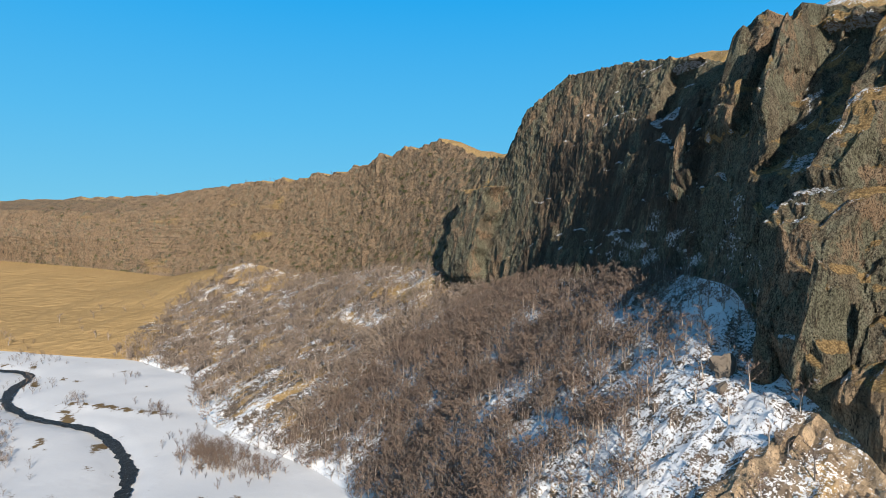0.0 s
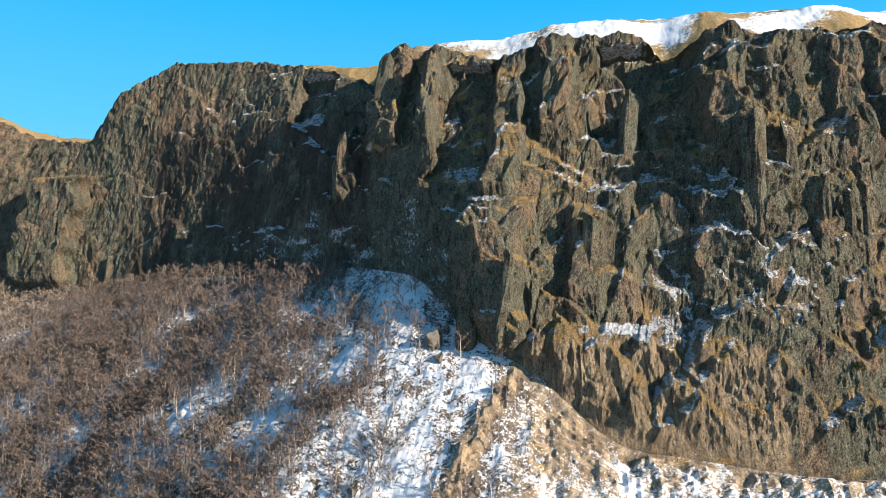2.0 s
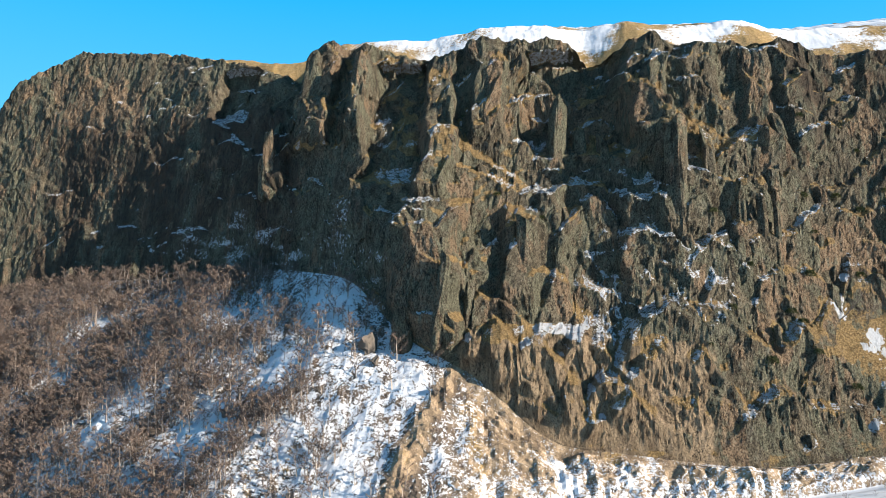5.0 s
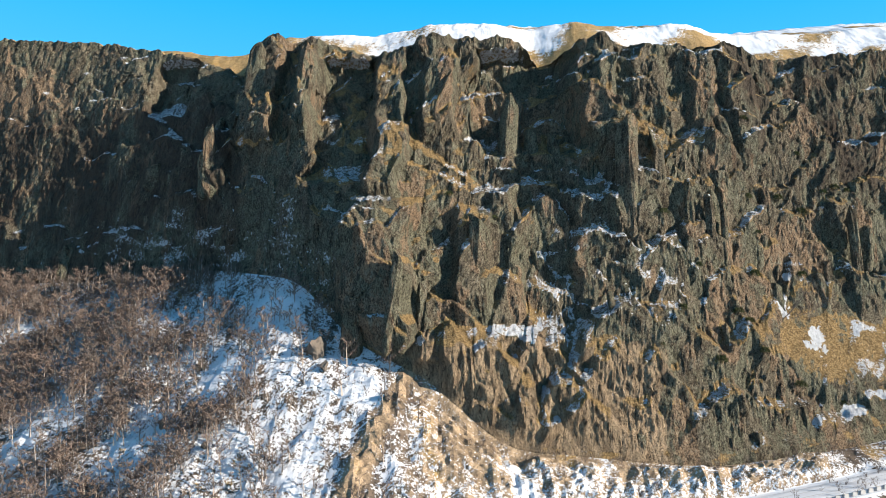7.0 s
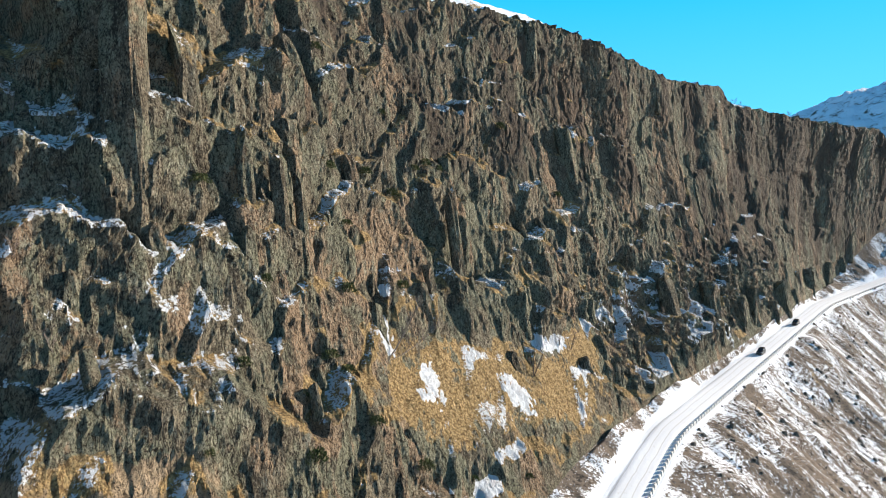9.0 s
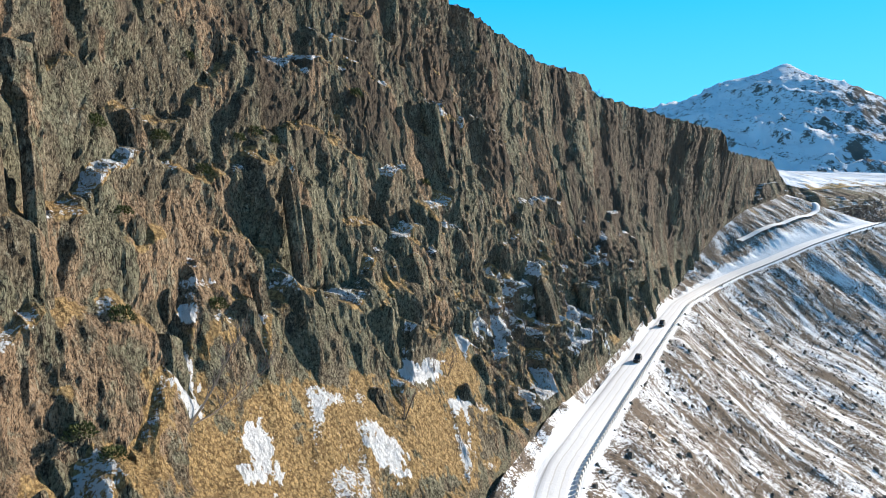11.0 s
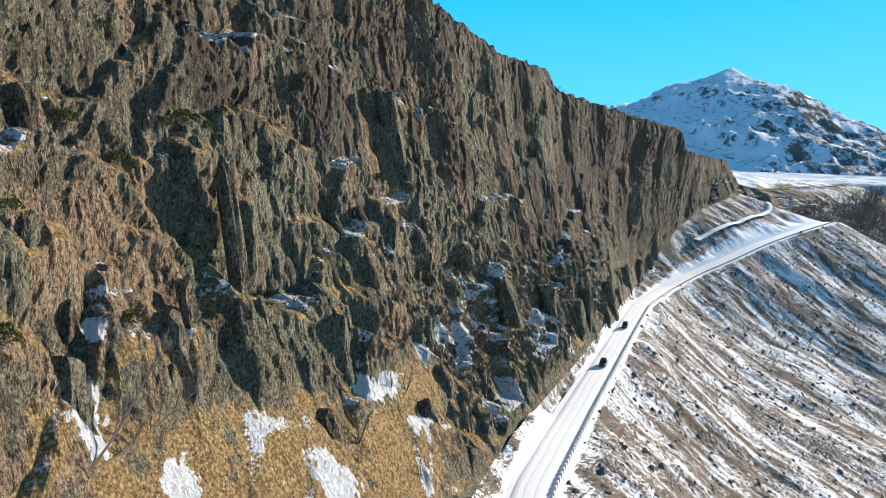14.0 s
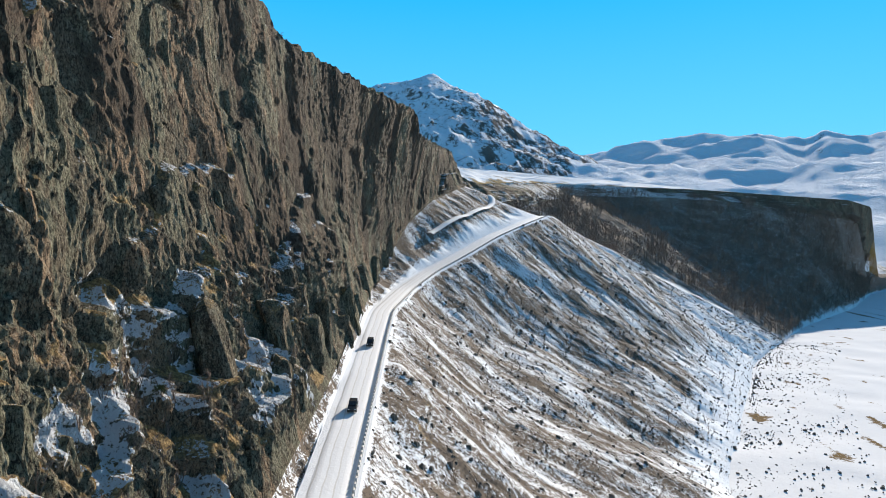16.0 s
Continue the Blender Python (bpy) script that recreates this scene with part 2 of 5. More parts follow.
def road_material():
    n = Nodes("packed_road_snow")
    across = n.attr("across")
    wobble = n.math("MULTIPLY_ADD", n.noise(0.25, detail=3), 0.12, -0.06)
    u = n.math("ADD", across, wobble)
    wheel = n.math("PINGPONG", n.math("MULTIPLY", u, 4.0), 0.5)
    c = n.mix(n.ramp(wheel, 0.4, 0.49), (0.62, 0.63, 0.65), (0.5, 0.49, 0.48))
    c = n.mix(n.ramp(n.noise(1.5, detail=6, rough=0.7), 0.58, 0.75), c, (0.5, 0.49, 0.47))
    n.bump(n.math("SUBTRACT", n.noise(2.5, detail=4), wheel), 0.4, 0.05)
    return n.done(c, 0.85, 0.0, 0.1)


ROCK = rock_material()
TALUS = slope_material("talus_soil", (0.15, 0.118, 0.09), (0.085, 0.068, 0.055), (0.032, 0.028, 0.025), 1.0)
TURF = slope_material("dry_turf", (0.2, 0.13, 0.05), (0.28, 0.19, 0.07), (0.12, 0.09, 0.05))
FLOOR = snow_material()
MOUNTAIN = mountain_material()
def water_material():
    n = Nodes("dark_river_water")
    c = n.mix(n.ramp(n.noise(0.9, detail=6, rough=0.7), 0.55, 0.66), (0.012, 0.014, 0.015), (0.1, 0.1, 0.1))
    c = n.mix(n.ramp(n.noise(1.6, detail=5, rough=0.7), 0.62, 0.7), c, (0.5, 0.52, 0.55))
    n.bump(n.noise(2.5, detail=5, rough=0.7), 1.0, 0.3)
    return n.done(c, 0.45, 0.0, 0.25)


WATER = water_material()
ROAD = road_material()
BARK = varied("pale_bark", (0.46, 0.4, 0.34), (0.2, 0.16, 0.135))
TWIG = varied("brown_twigs", (0.185, 0.132, 0.1), (0.12, 0.092, 0.078))
TWIG_ASH = varied("ash_grey_twigs", (0.26, 0.205, 0.165), (0.17, 0.135, 0.11))
TWIG_GREY = varied("grey_brown_twigs", (0.16, 0.125, 0.1), (0.1, 0.08, 0.07))
JUNIPER = varied("juniper_green", (0.07, 0.075, 0.025), (0.045, 0.055, 0.02))
STONE = plain("dark_boulder_stone", (0.07, 0.06, 0.05), (0.16, 0.135, 0.11), 1.2)


# ---- meshes ----
A = np.array((0.6111, -0.7915))      # along the wall
O = np.array((-0.7915, -0.6111))     # out of the wall, over the valley


def place(s, o):
    return s * A[0] + o * O[0], s * A[1] + o * O[1]


def array_mesh(name, verts, faces, mats, masks=None, shade=False, index=None):
    verts, faces = np.asarray(verts, dtype=np.float32), np.asarray(faces, dtype=np.int32)
    k = faces.shape[1]
    me = bpy.data.meshes.new(name)
    me.vertices.add(len(verts))
    me.vertices.foreach_set("co", verts.ravel())
    me.loops.add(faces.size)
    me.loops.foreach_set("vertex_index", faces.ravel())
    me.polygons.add(len(faces))
    me.polygons.foreach_set("loop_start", np.arange(0, faces.size, k, dtype=np.int32))
    me.polygons.foreach_set("loop_total", np.full(len(faces), k, dtype=np.int32))
    me.polygons.foreach_set("use_smooth", np.full(len(faces), shade))
    if index is not None:
        me.polygons.foreach_set("material_index", np.asarray(index, dtype=np.int32))
    for m in mats:
        me.materials.append(m)
    for key, values in (masks or {}).items():
        me.attributes.new(key, "FLOAT", "POINT").data.foreach_set("value", np.asarray(values, dtype=np.float32).ravel())
    me.update(calc_edges=True)
    me.validate()
    return me


def grid_faces(rows, cols):
    i = np.arange(rows - 1)[:, None] * cols + np.arange(cols - 1)[None, :]
    return np.stack((i, i + 1, i + cols + 1, i + cols), -1).reshape(-1, 4)


def grid_normals(p):
    a, b = np.gradient(p, axis=1), np.gradient(p, axis=0)
    n = np.cross(a, b)
    n /= np.linalg.norm(n, axis=2, keepdims=True) + 1e-9
    return n


def part(name, me, parent=None, label=""):
    ob = new(name, me)
    if parent:
        ob.parent = parent
    return tagged(ob, label)


# ---- the lie of the land: lines along the wall (s, o, z) ----
TOE = [(-700, 300, 0), (-400, 80, 0), (-330, 20, 0), (-280, -18, 0), (-255, -37, 0), (-238, -52, 0), (-201, -60, 0), (-166, -50, 0), (-140, -48, 0),
       (-105, -56, 0), (-90, -54, 0), (-60, -30, 0), (-40, -22, 0), (0, -12, 0), (60, -5, 0), (110, -8, 0), (149, -12, 0), (179, 1, 0), (221, 18, 0),
       (274, 40, 0), (332, 74, 0), (385, 108, 0), (480, 180, 0), (600, 255, 0), (640, 285, 0), (760, 420, 0)]
SHOULDER = [(-700, 230, 12), (-400, 20, 10), (-330, -40, 10), (-280, -68, 13), (-240, -85, 14), (-200, -88, 15), (-160, -84, 15), (-120, -78, 16),
            (-79, -67, 19), (-52, -59, 22.5), (-38, -56.4, 23), (-28, -53.8, 22), (-24, -53.5, 21.2), (-10, -49, 16), (8, -48, 17.5), (20, -49.5, 19.2), (30, -52, 20.3),
            (42, -56, 21.5), (57, -60.5, 23.2), (79, -63.5, 25), (100, -66, 27), (123, -68.6, 29.4), (142, -70.6, 31.4), (164, -69.8, 33.4),
            (180, -66.6, 36), (196, -60.2, 39.6), (215, -53, 44), (237, -43.5, 48.4), (259, -34.8, 51.9), (268, -26, 46), (285, 2, 33), (310, 38, 16), (332, 66, 4), (352, 70, 9), (385, 84, 15), (424, 105, 24), (480, 160, 24), (600, 250, 15), (760, 410, 4)]
BASE = [(-700, 210, 28), (-500, 40, 28), (-430, -30, 26), (-380, -65, 24), (-336, -90, 21.5), (-276, -106, 31), (-234, -118, 26), (-200, -119, 31), (-178, -118, 34),
        (-150, -116, 33.6), (-139, -113, 29), (-118, -109, 31), (-109, -106.5, 33), (-87, -98.5, 36), (-69, -91, 37), (-54, -86, 39), (-45, -79, 38.6), (-40, -75, 38.4), (-36.5, -71.8, 35.5), (-33.5, -69, 32.3), (-30, -65.6, 30.6), (-26.5, -63.6, 29.4), (-23, -62.2, 28.2), (-14, -58, 21), (8, -56.5, 19.5), (28, -60, 21), (42, -63.5, 23.5), (62, -67.5, 24.8), (91, -70.5, 27),
        (123, -73.5, 30.6), (165, -78.5, 34.5), (195, -76, 47), (215, -72, 54), (250, -64, 61), (268, -66, 58), (285, -58, 52), (310, -48, 54), (345, -35, 60), (385, -15, 66), (424, -8, 69), (480, 92, 70), (566, 226, 60), (600, 252, 26)]
FACE_LOW = [(-700, 205, 42), (-500, 30, 42), (-336, -100, 37), (-234, -126, 42), (-178, -124, 48), (-139, -117, 44), (-120, -114, 47), (-109, -112.5, 50), (-87, -104, 50), (-69, -95, 50),
            (-54, -87, 50), (-45, -82.5, 50), (-40, -77.5, 50), (-36, -73.5, 45), (-30, -70, 45), (-24, -68, 40), (-14, -69, 38), (-8, -69.6, 40), (8, -69.5, 42), (18, -71, 39),
            (27, -75, 41), (40, -75.5, 40), (60, -77, 40), (72, -79, 41), (93, -79.7, 44), (123, -80, 48), (165, -80.5, 48), (186, -76, 55), (215, -72, 61),
            (256, -67, 66), (290, -61, 57), (345, -38, 63), (424, -13, 71), (480, 88, 72), (566, 224, 65), (600, 255, 36)]
FACE_HIGH = [(-700, 200, 56), (-500, 20, 56), (-336, -110, 52), (-234, -132, 56), (-178, -131, 62), (-139, -121, 54), (-120, -119, 62), (-109, -117, 67), (-87, -109.5, 67), (-65, -100, 66),
             (-55, -95, 64), (-45, -88, 62), (-36, -80, 58), (-28, -77.5, 54.5), (-20, -80, 56), (-13, -81.6, 58.4), (2.6, -79, 59.6), (10, -76.5, 56), (24, -81, 60),
             (40, -83, 60), (58, -84.5, 62), (84, -85, 60), (123, -83.5, 62), (165, -79.5, 62), (186, -74.5, 64), (215, -71, 66), (256, -68, 70), (290, -65, 62), (345, -42, 66), (424, -18, 74), (480, 84, 74), (566, 222, 71), (600, 258, 45)]
RIM_FAR = [(-700, 190, 66), (-540, 40, 60), (-480, -30, 60.5), (-430, -70, 62), (-380, -100, 64), (-328, -123, 69), (-288, -130, 68.6), (-243, -138, 71), (-204, -138, 76),
           (-194, -138, 75.5), (-181, -137, 77.5), (-172, -136.5, 74.5), (-158, -135, 69), (-133, -124, 65.6), (-124.5, -123, 77), (-109, -122, 83.5), (-86, -117, 81.6), (-65, -107, 76.5)]
RIM_NEAR = [(-59, -105, 74), (-54.8, -103, 72), (-50, -101, 78), (-41, -98, 77), (-31, -95, 73.7), (-23, -94, 76.7), (-10.5, -92.5, 76.8), (-4, -92, 73), (3.4, -91, 76.5), (14, -90, 74.8),
            (24.5, -89.4, 75.2), (30, -89, 72.8), (52, -88, 74.8), (75, -87, 76), (99, -86, 73.4), (120, -85.3, 75.2), (123, -84.8, 72.2), (153, -79, 72.3),
            (186, -73, 73.4), (191, -72.6, 68.5), (253, -69, 72.4), (268, -70, 69), (290, -68, 67), (320, -62, 67), (360, -45, 71), (424, -23, 76), (480, 80, 77), (566, 219, 76),
            (592, 250, 72), (606, 262, 34), (640, 285, 4), (760, 420, 3)]
RIM = RIM_FAR + RIM_NEAR
BROW = [(-700, 120, 50), (-430, -130, 54), (-328, -170, 64), (-243, -180, 69), (-181, -175, 72), (-140, -160, 72), (-104, -142, 86), (-68, -134, 83), (-40, -132, 88), (-12, -131, 91),
        (25, -131, 91.5), (37, -131, 89.5), (60, -131, 92), (85, -131, 94), (130, -131, 92), (200, -125, 88), (260, -118, 88), (320, -110, 84), (424, -70, 82), (566, 190, 76), (610, 240, 12), (760, 400, 3)]
SPACING = np.linspace(-700, 760, 2921)


def line(points, soft=1.5):
    """Samples a line along s, slightly rounded; returns its o and z as functions of s."""
    p = np.array(sorted(points))
    w = max(1, int(soft / 0.5 * 3))
    kern = np.exp(-0.5 * (np.arange(-w, w + 1) * 0.5 / soft) ** 2)
    kern /= kern.sum()

    def rounded(values):
        v = np.interp(SPACING, p[:, 0], values)
        return np.convolve(np.pad(v, w, "edge"), kern, "valid")
    o, z = rounded(p[:, 1]), rounded(p[:, 2])
    return lambda s: (np.interp(s, SPACING, o), np.interp(s, SPACING, z))


toe, shoulder, base = line(TOE, 5), line(SHOULDER, 2.5), line(BASE, 2)
face_low, face_high, rim, brow = line(FACE_LOW, 2), line(FACE_HIGH, 2), line(RIM, 0.8), line(BROW, 4)
S = np.concatenate((np.arange(-700, -330, 1.4), np.arange(-330, -160, 0.7), np.arange(-160, -60, 0.34), np.arange(-60, 110, 0.2),
                    np.arange(110, 270, 0.4), np.arange(270, 420, 1.0), np.arange(420, 760.1, 2.5)))

# Buttresses and hollows of the face: middle s, half width, foot, top, how far they stand out.
BUTTRESSES = [(-136, 8, 26, 57, 5), (-29.3, 4.4, 26, 49, 3.2), (-56, 2.2, 52, 61, 2.2), (-50, 3.5, 58, 79, 3.5), (-42, 1.6, 60, 77, 3.5), (-28.6, 2.4, 50, 75, 2.6),
              (-21.5, 2.6, 59, 77, 2.8), (2.2, 3.0, 56, 78, 3.0), (10.5, 2.4, 56, 75, 0.6), (18.5, 2.0, 55, 76, 0.7), (24, 2.2, 57, 76, 1.1), (5, 3.4, 45, 60, 1.6),
              (-17, 2.2, 35, 48, 1.6), (14, 2.8, 38, 52, 0.8), (35.5, 1.6, 34, 50, 0.8), (46, 3.0, 36, 52, 0.4), (-15, 6.0, 12, 33, 1.2),
              (54, 4.5, 36, 60, 0.9), (66, 3.2, 40, 60, 1.3), (75, 2.4, 50, 75, -0.9), (82, 5.5, 34, 72, 0.6), (97, 2.4, 40, 73, 0.8), (112, 3.5, 36, 73, 0.9), (127, 2.4, 40, 72, 0.8), (145, 4.5, 42, 71, 1.0), (167, 4.5, 46, 71, 1.2)]
HOLLOWS = [(-8.5, 7.5, 57, 74, -4.2), (-35.5, 4.2, 53, 73, -3.6), (14.5, 1.6, 58, 73, -0.8), (-7, 3.5, 34, 56, -1.6), (74, 5, 28, 44, -1), (150, 6, 34, 60, -0.8), (-68, 4, 66, 76, -3)]


def softened(d):
    """Rounds a field of rows and columns a little."""
    for axis in (0, 1):
        a, b = np.roll(d, 1, axis), np.roll(d, -1, axis)
        d = 0.5 * d + 0.25 * (a + b)
    return d


def earthy(s, z):
    """Where crumbling earth takes the place of rock at the foot of the nose."""
    return smooth(33, 31.5, z + 1.0 * fbm(s / 3, z * 0, 75, 3)) * smooth(-27, -22, s) * smooth(9, 0, s + 2 * gnoise(z / 4, s * 0, 77))


def erosion(s, z):
    """Ribs and runnels that fan out down the earth below the nose, about -1 to 1."""
    fan = (s + 17) / (1 + 0.035 * np.maximum(33 - z, 0)) - 0.1 * (33 - z)
    return ridged(fan / 3.4 + 0.35 * fbm(s / 4, z / 7, 69, 3), z / 22, 68, 4)


def face_relief(s, z, back):
    """How far the face stands out; back: how fast it leans back with height, which slabs make up for."""
    ws = s - 0.04 * z + 0.5 * fbm(s / 4, z / 14, 3, 3) + 1.6 * fbm(s / 14, z / 13, 5, 2)
    wz = z + 1.8 * fbm(s / 6, z / 9, 9, 3)
    d = np.zeros_like(s)
    flat = np.zeros_like(s)
    alcove = smooth(-118, -108, s) * smooth(-52, -60, s) * smooth(72, 62, z)
    quiet = (1 - 0.5 * smooth(48, 38, z) * smooth(-28, -12, s) * smooth(50, 30, s)) * (1 - 0.55 * alcove)
    apron = smooth(50, 60, s) * smooth(140, 115, s) * smooth(44, 37, z - 0.05 * (s - 60) + 2 * gnoise(s / 5, z * 0, 59))
    sheer = smooth(70, 100, s) * (1 - apron)
    nose = smooth(-35, -33, s) * smooth(-23.5, -25, s) * smooth(28, 31, z) * smooth(50, 48, z)
    quiet = quiet * (1 - 0.55 * nose)
    for (w, h, amp, tilt, cut, stand, k) in ((12, 15, 0.4, 0.9, 0.2, 0.2, 11), (4.6, 6.5, 0.36, 1.5, 0.16, 0.3, 23), (1.9, 2.8, 0.2, 1.7, 0.1, 0.15, 37), (0.85, 1.2, 0.13, 1.8, 0.06, 0.14, 43)):
        d1, d2, r1, r2, px, py = cells(ws / w, wz / h, k)
        calm_wall = 1 - sheer * (0.15 if w > 8 else 0.35 if w > 3 else 0.72)
        amp = amp * quiet * calm_wall
        step = amp * (r1 - 0.5) + amp * tilt * ((r2 - 0.5) * px + 0.7 * (hash01(np.floor(r1 * 9999), np.floor(r2 * 9999), k) - 0.5) * py) - cut * calm_wall * (r2 > 0.45) * np.exp(-((d2 - d1) * w / 0.35) ** 2)
        flat += softened(step) if w > 8 else step
        d += stand * np.minimum(back, 0.7) * py * h * calm_wall
    d = softened(d) * (0.6 + 0.4 * smooth(-30, -10, s))
    for s0, hw, z0, z1, amp in BUTTRESSES + HOLLOWS:
        edge = np.minimum(0.7, 0.3 * hw) if s0 < 50 else 0.6 * hw
        top_soft = 0.8 if hw >= 6 else 0.6 if s0 < 50 else 3.0
        wob = 0.35 * hw * gnoise(z / 4, s * 0 + s0, 71)
        d += amp * smooth(hw + edge, hw - edge, np.abs(s - s0 + wob)) * smooth(z0 - 2, z0 + 2, z) * smooth(z1 + top_soft, z1 - top_soft, z + 0.5 * (hw < 6) * gnoise(s / 1.5, z * 0, 5))
    knobs = smooth(46, 34, z) * smooth(60, 30, s) * smooth(-12, -4, s)
    flutes = smooth(80, 110, s)
    d += earthy(s, z) * (0.6 * erosion(s, z) + 0.25 * ridged(s / 1.1, z / 5, 73, 3))
    d += np.exp(-((s + 24.3 + 0.6 * (29 - z)) / 1.2) ** 2) * smooth(17, 21, z) * smooth(33, 29, z) * (1.1 + 1.0 * ridged(s / 1.6, z / 5, 149, 4) + 0.6 * fbm(s / 1.2, z / 1.5, 147, 4, 0.6))
    fine = 0.11 * fbm(s / 0.9, z / 2.2, 51, 3, 0.6) + 0.13 * ridged(ws / 1.7, z / 9, 53, 3) * (1 - 0.5 * alcove) * (1 - 0.8 * smooth(55, 90, s)) * (1 - 0.5 * nose) + 0.22 * smooth(60, 95, s) * fbm(ws / 6, z / 22, 57, 3, 0.45)
    d += apron * (0.45 * ridged(s / 3.2, z / 2.6, 61, 4) + 0.25 * fbm(s / 1.1, z / 0.9, 62, 3, 0.6))
    return d + flat + fine + knobs * (0.14 * ridged(s / 2.6, z / 2.4, 67, 4) + 0.17 * ridged(ws / 0.9, z / 2.6, 65, 3)) + flutes * 0.06 * ridged(ws / 6.5, z / 45, 63, 4)


def rows_through(s, lines, counts):
    """Rows of points from line to line."""
    o, z = [], []
    for (a, b), n in zip(zip(lines, lines[1:]), counts):
        (ao, az), (bo, bz) = a(s), b(s)
        for t in np.arange(n) / n:
            o.append(ao + (bo - ao) * t), z.append(az + (bz - az) * t)
    bo, bz = lines[-1](s)
    o.append(bo), z.append(bz)
    return np.array(o), np.array(z)


def sheet(ss, o, z):
    x, y = place(ss, o)
    return np.stack((x, y, z), -1)


def aspect(n):
    """How far a face is turned to the sun along the ground."""
    return n[..., 0] * sun_dir.x + n[..., 1] * sun_dir.y


# Grassy and snowy ledges of the face: middle s and z, half width and half height.
MEADOWS = [(27, 31.5, 7, 4.5), (36, 31, 6, 4.5), (-18, 33, 6, 2.2), (-20, 54, 5, 5), (-17, 64, 5, 5), (10, 61, 6, 4), (45, 29, 8, 4), (52, 32, 6, 3), (-26, 57, 3, 7), (24, 47.5, 2.2, 1.2), (42, 55, 6, 2.5), (29, 37.5, 4, 1.4), (21, 36, 4, 1.6),
           (16, 33, 5, 1.5), (12, 56, 6, 3), (-138, 57, 5, 3), (50, 57, 5, 2), (80, 46, 6, 1.5), (96, 44, 6, 1.5), (8, 27, 5, 1.5)]
SNOWFIELDS = [(46.5, 33, 3.8, 1.3), (23.6, 35.5, 1.2, 1.6), (26.4, 32.0, 1.5, 2.2), (36.5, 29.3, 2.0, 1.5), (26, 41.2, 1.6, 0.5), (-13.2, 33.3, 2.4, 1.0), (73, 38, 3.0, 5), (67, 35.5, 3, 2.5), (80, 40.5, 3, 2), (0, 46, 5, 7), (6, 41, 7, 5), (-6, 40, 3, 8), (-15, 59, 3, 1.5), (-15, 62.5, 3.5, 1.2), (47.5, 57.5, 2.6, 1.2), (65, 59.5, 2.6, 1.2),
              (-56, 45, 6, 7), (-75, 42, 8, 3), (-95, 38, 10, 2), (14, 56, 2, 3), (84, 44, 3, 2), (32, 41, 3, 0.8), (78, 36, 1.5, 3), (88, 34, 1.5, 2.5), (62, 34.5, 2, 1.5), (82, 31, 2, 1.5), (93, 30, 1.5, 2)]
# the rock face
o, z = rows_through(S, [base, face_low, face_high, rim], [74, 72, 58])
ss = np.broadcast_to(S, o.shape).copy()
rows = np.linspace(0, 1, o.shape[0])[:, None]
far = -0.9 * smooth(-150, -260, ss) + smooth(300, 420, ss) * 0.4
back = np.clip(-np.gradient(o, axis=0) / np.maximum(np.gradient(z, axis=0), 0.05), 0, 0.7)
calm = 0
for s0, z0, ds, dz in MEADOWS[:2] + MEADOWS[6:8]:
    calm = np.maximum(calm, smooth(1.3, 0.6, np.hypot((ss - s0) / ds, (z - z0) / dz)))
d = face_relief(ss, z, back) * (1 - far) * (1 - 0.8 * calm) * smooth(-0.02, 0.1, rows)
top = smooth(0.9, 1.0, rows)
z2 = z + top * (0.6 * fbm(ss / 2.5, ss * 0, 81, 4, 0.6) + 1.8 * smooth(-140, -200, ss) * fbm(ss / 9, ss * 0, 83, 4, 0.6))
FACE = sheet(ss + 0.2 * d * gnoise(ss / 3, z / 6, 91), o + d, z2 + 0.1 * d * (1 - top))
nrm = grid_normals(np.stack([softened(softened(FACE[..., i])) for i in range(3)], -1))
up = np.abs(nrm[..., 2])
lean = aspect(nrm * np.sign(nrm[..., 2:3] + 1e-9))
patch = fbm(ss / 9, z / 7, 101, 4)
snow = smooth(0.42, 0.75, up) * (0.46 + 0.5 * patch - 0.6 * lean) * smooth(-150, -100, ss)
grass = smooth(0.36, 0.62, up) * (0.5 + 0.5 * fbm(ss / 4, z / 3, 111, 4)) * smooth(130, 90, ss) * smooth(-75, -45, ss)
grass = np.maximum(grass, smooth(-150, -260, ss) * (0.1 + 0.5 * fbm(ss / 30, z / 9, 113, 4)))
red = 0.6 * smooth(0.1, 0.55, fbm(ss / 5, z / 14, 121, 4)) + 0.6 * smooth(-130, -170, ss)
# tan freshly broken faces
for s0, z0, ds, dz in ((27, 43, 6, 4.5), (-20.5, 68, 1.6, 7), (17.2, 43.5, 0.9, 6), (39, 46, 1.6, 6), (-29.5, 42, 2.2, 3.5), (70, 62, 6, 7), (96, 50, 5, 12), (60, 52, 1.2, 6), (20, 62, 1.0, 8), (-100, 70, 12, 7)):
    red = np.maximum(red, 0.85 * smooth(1.3, 0.5, np.hypot((ss - s0) / ds, (z - z0) / dz) + 0.35 * fbm(ss / 2, z / 5, 123, 3)))
earth = earthy(ss, z)
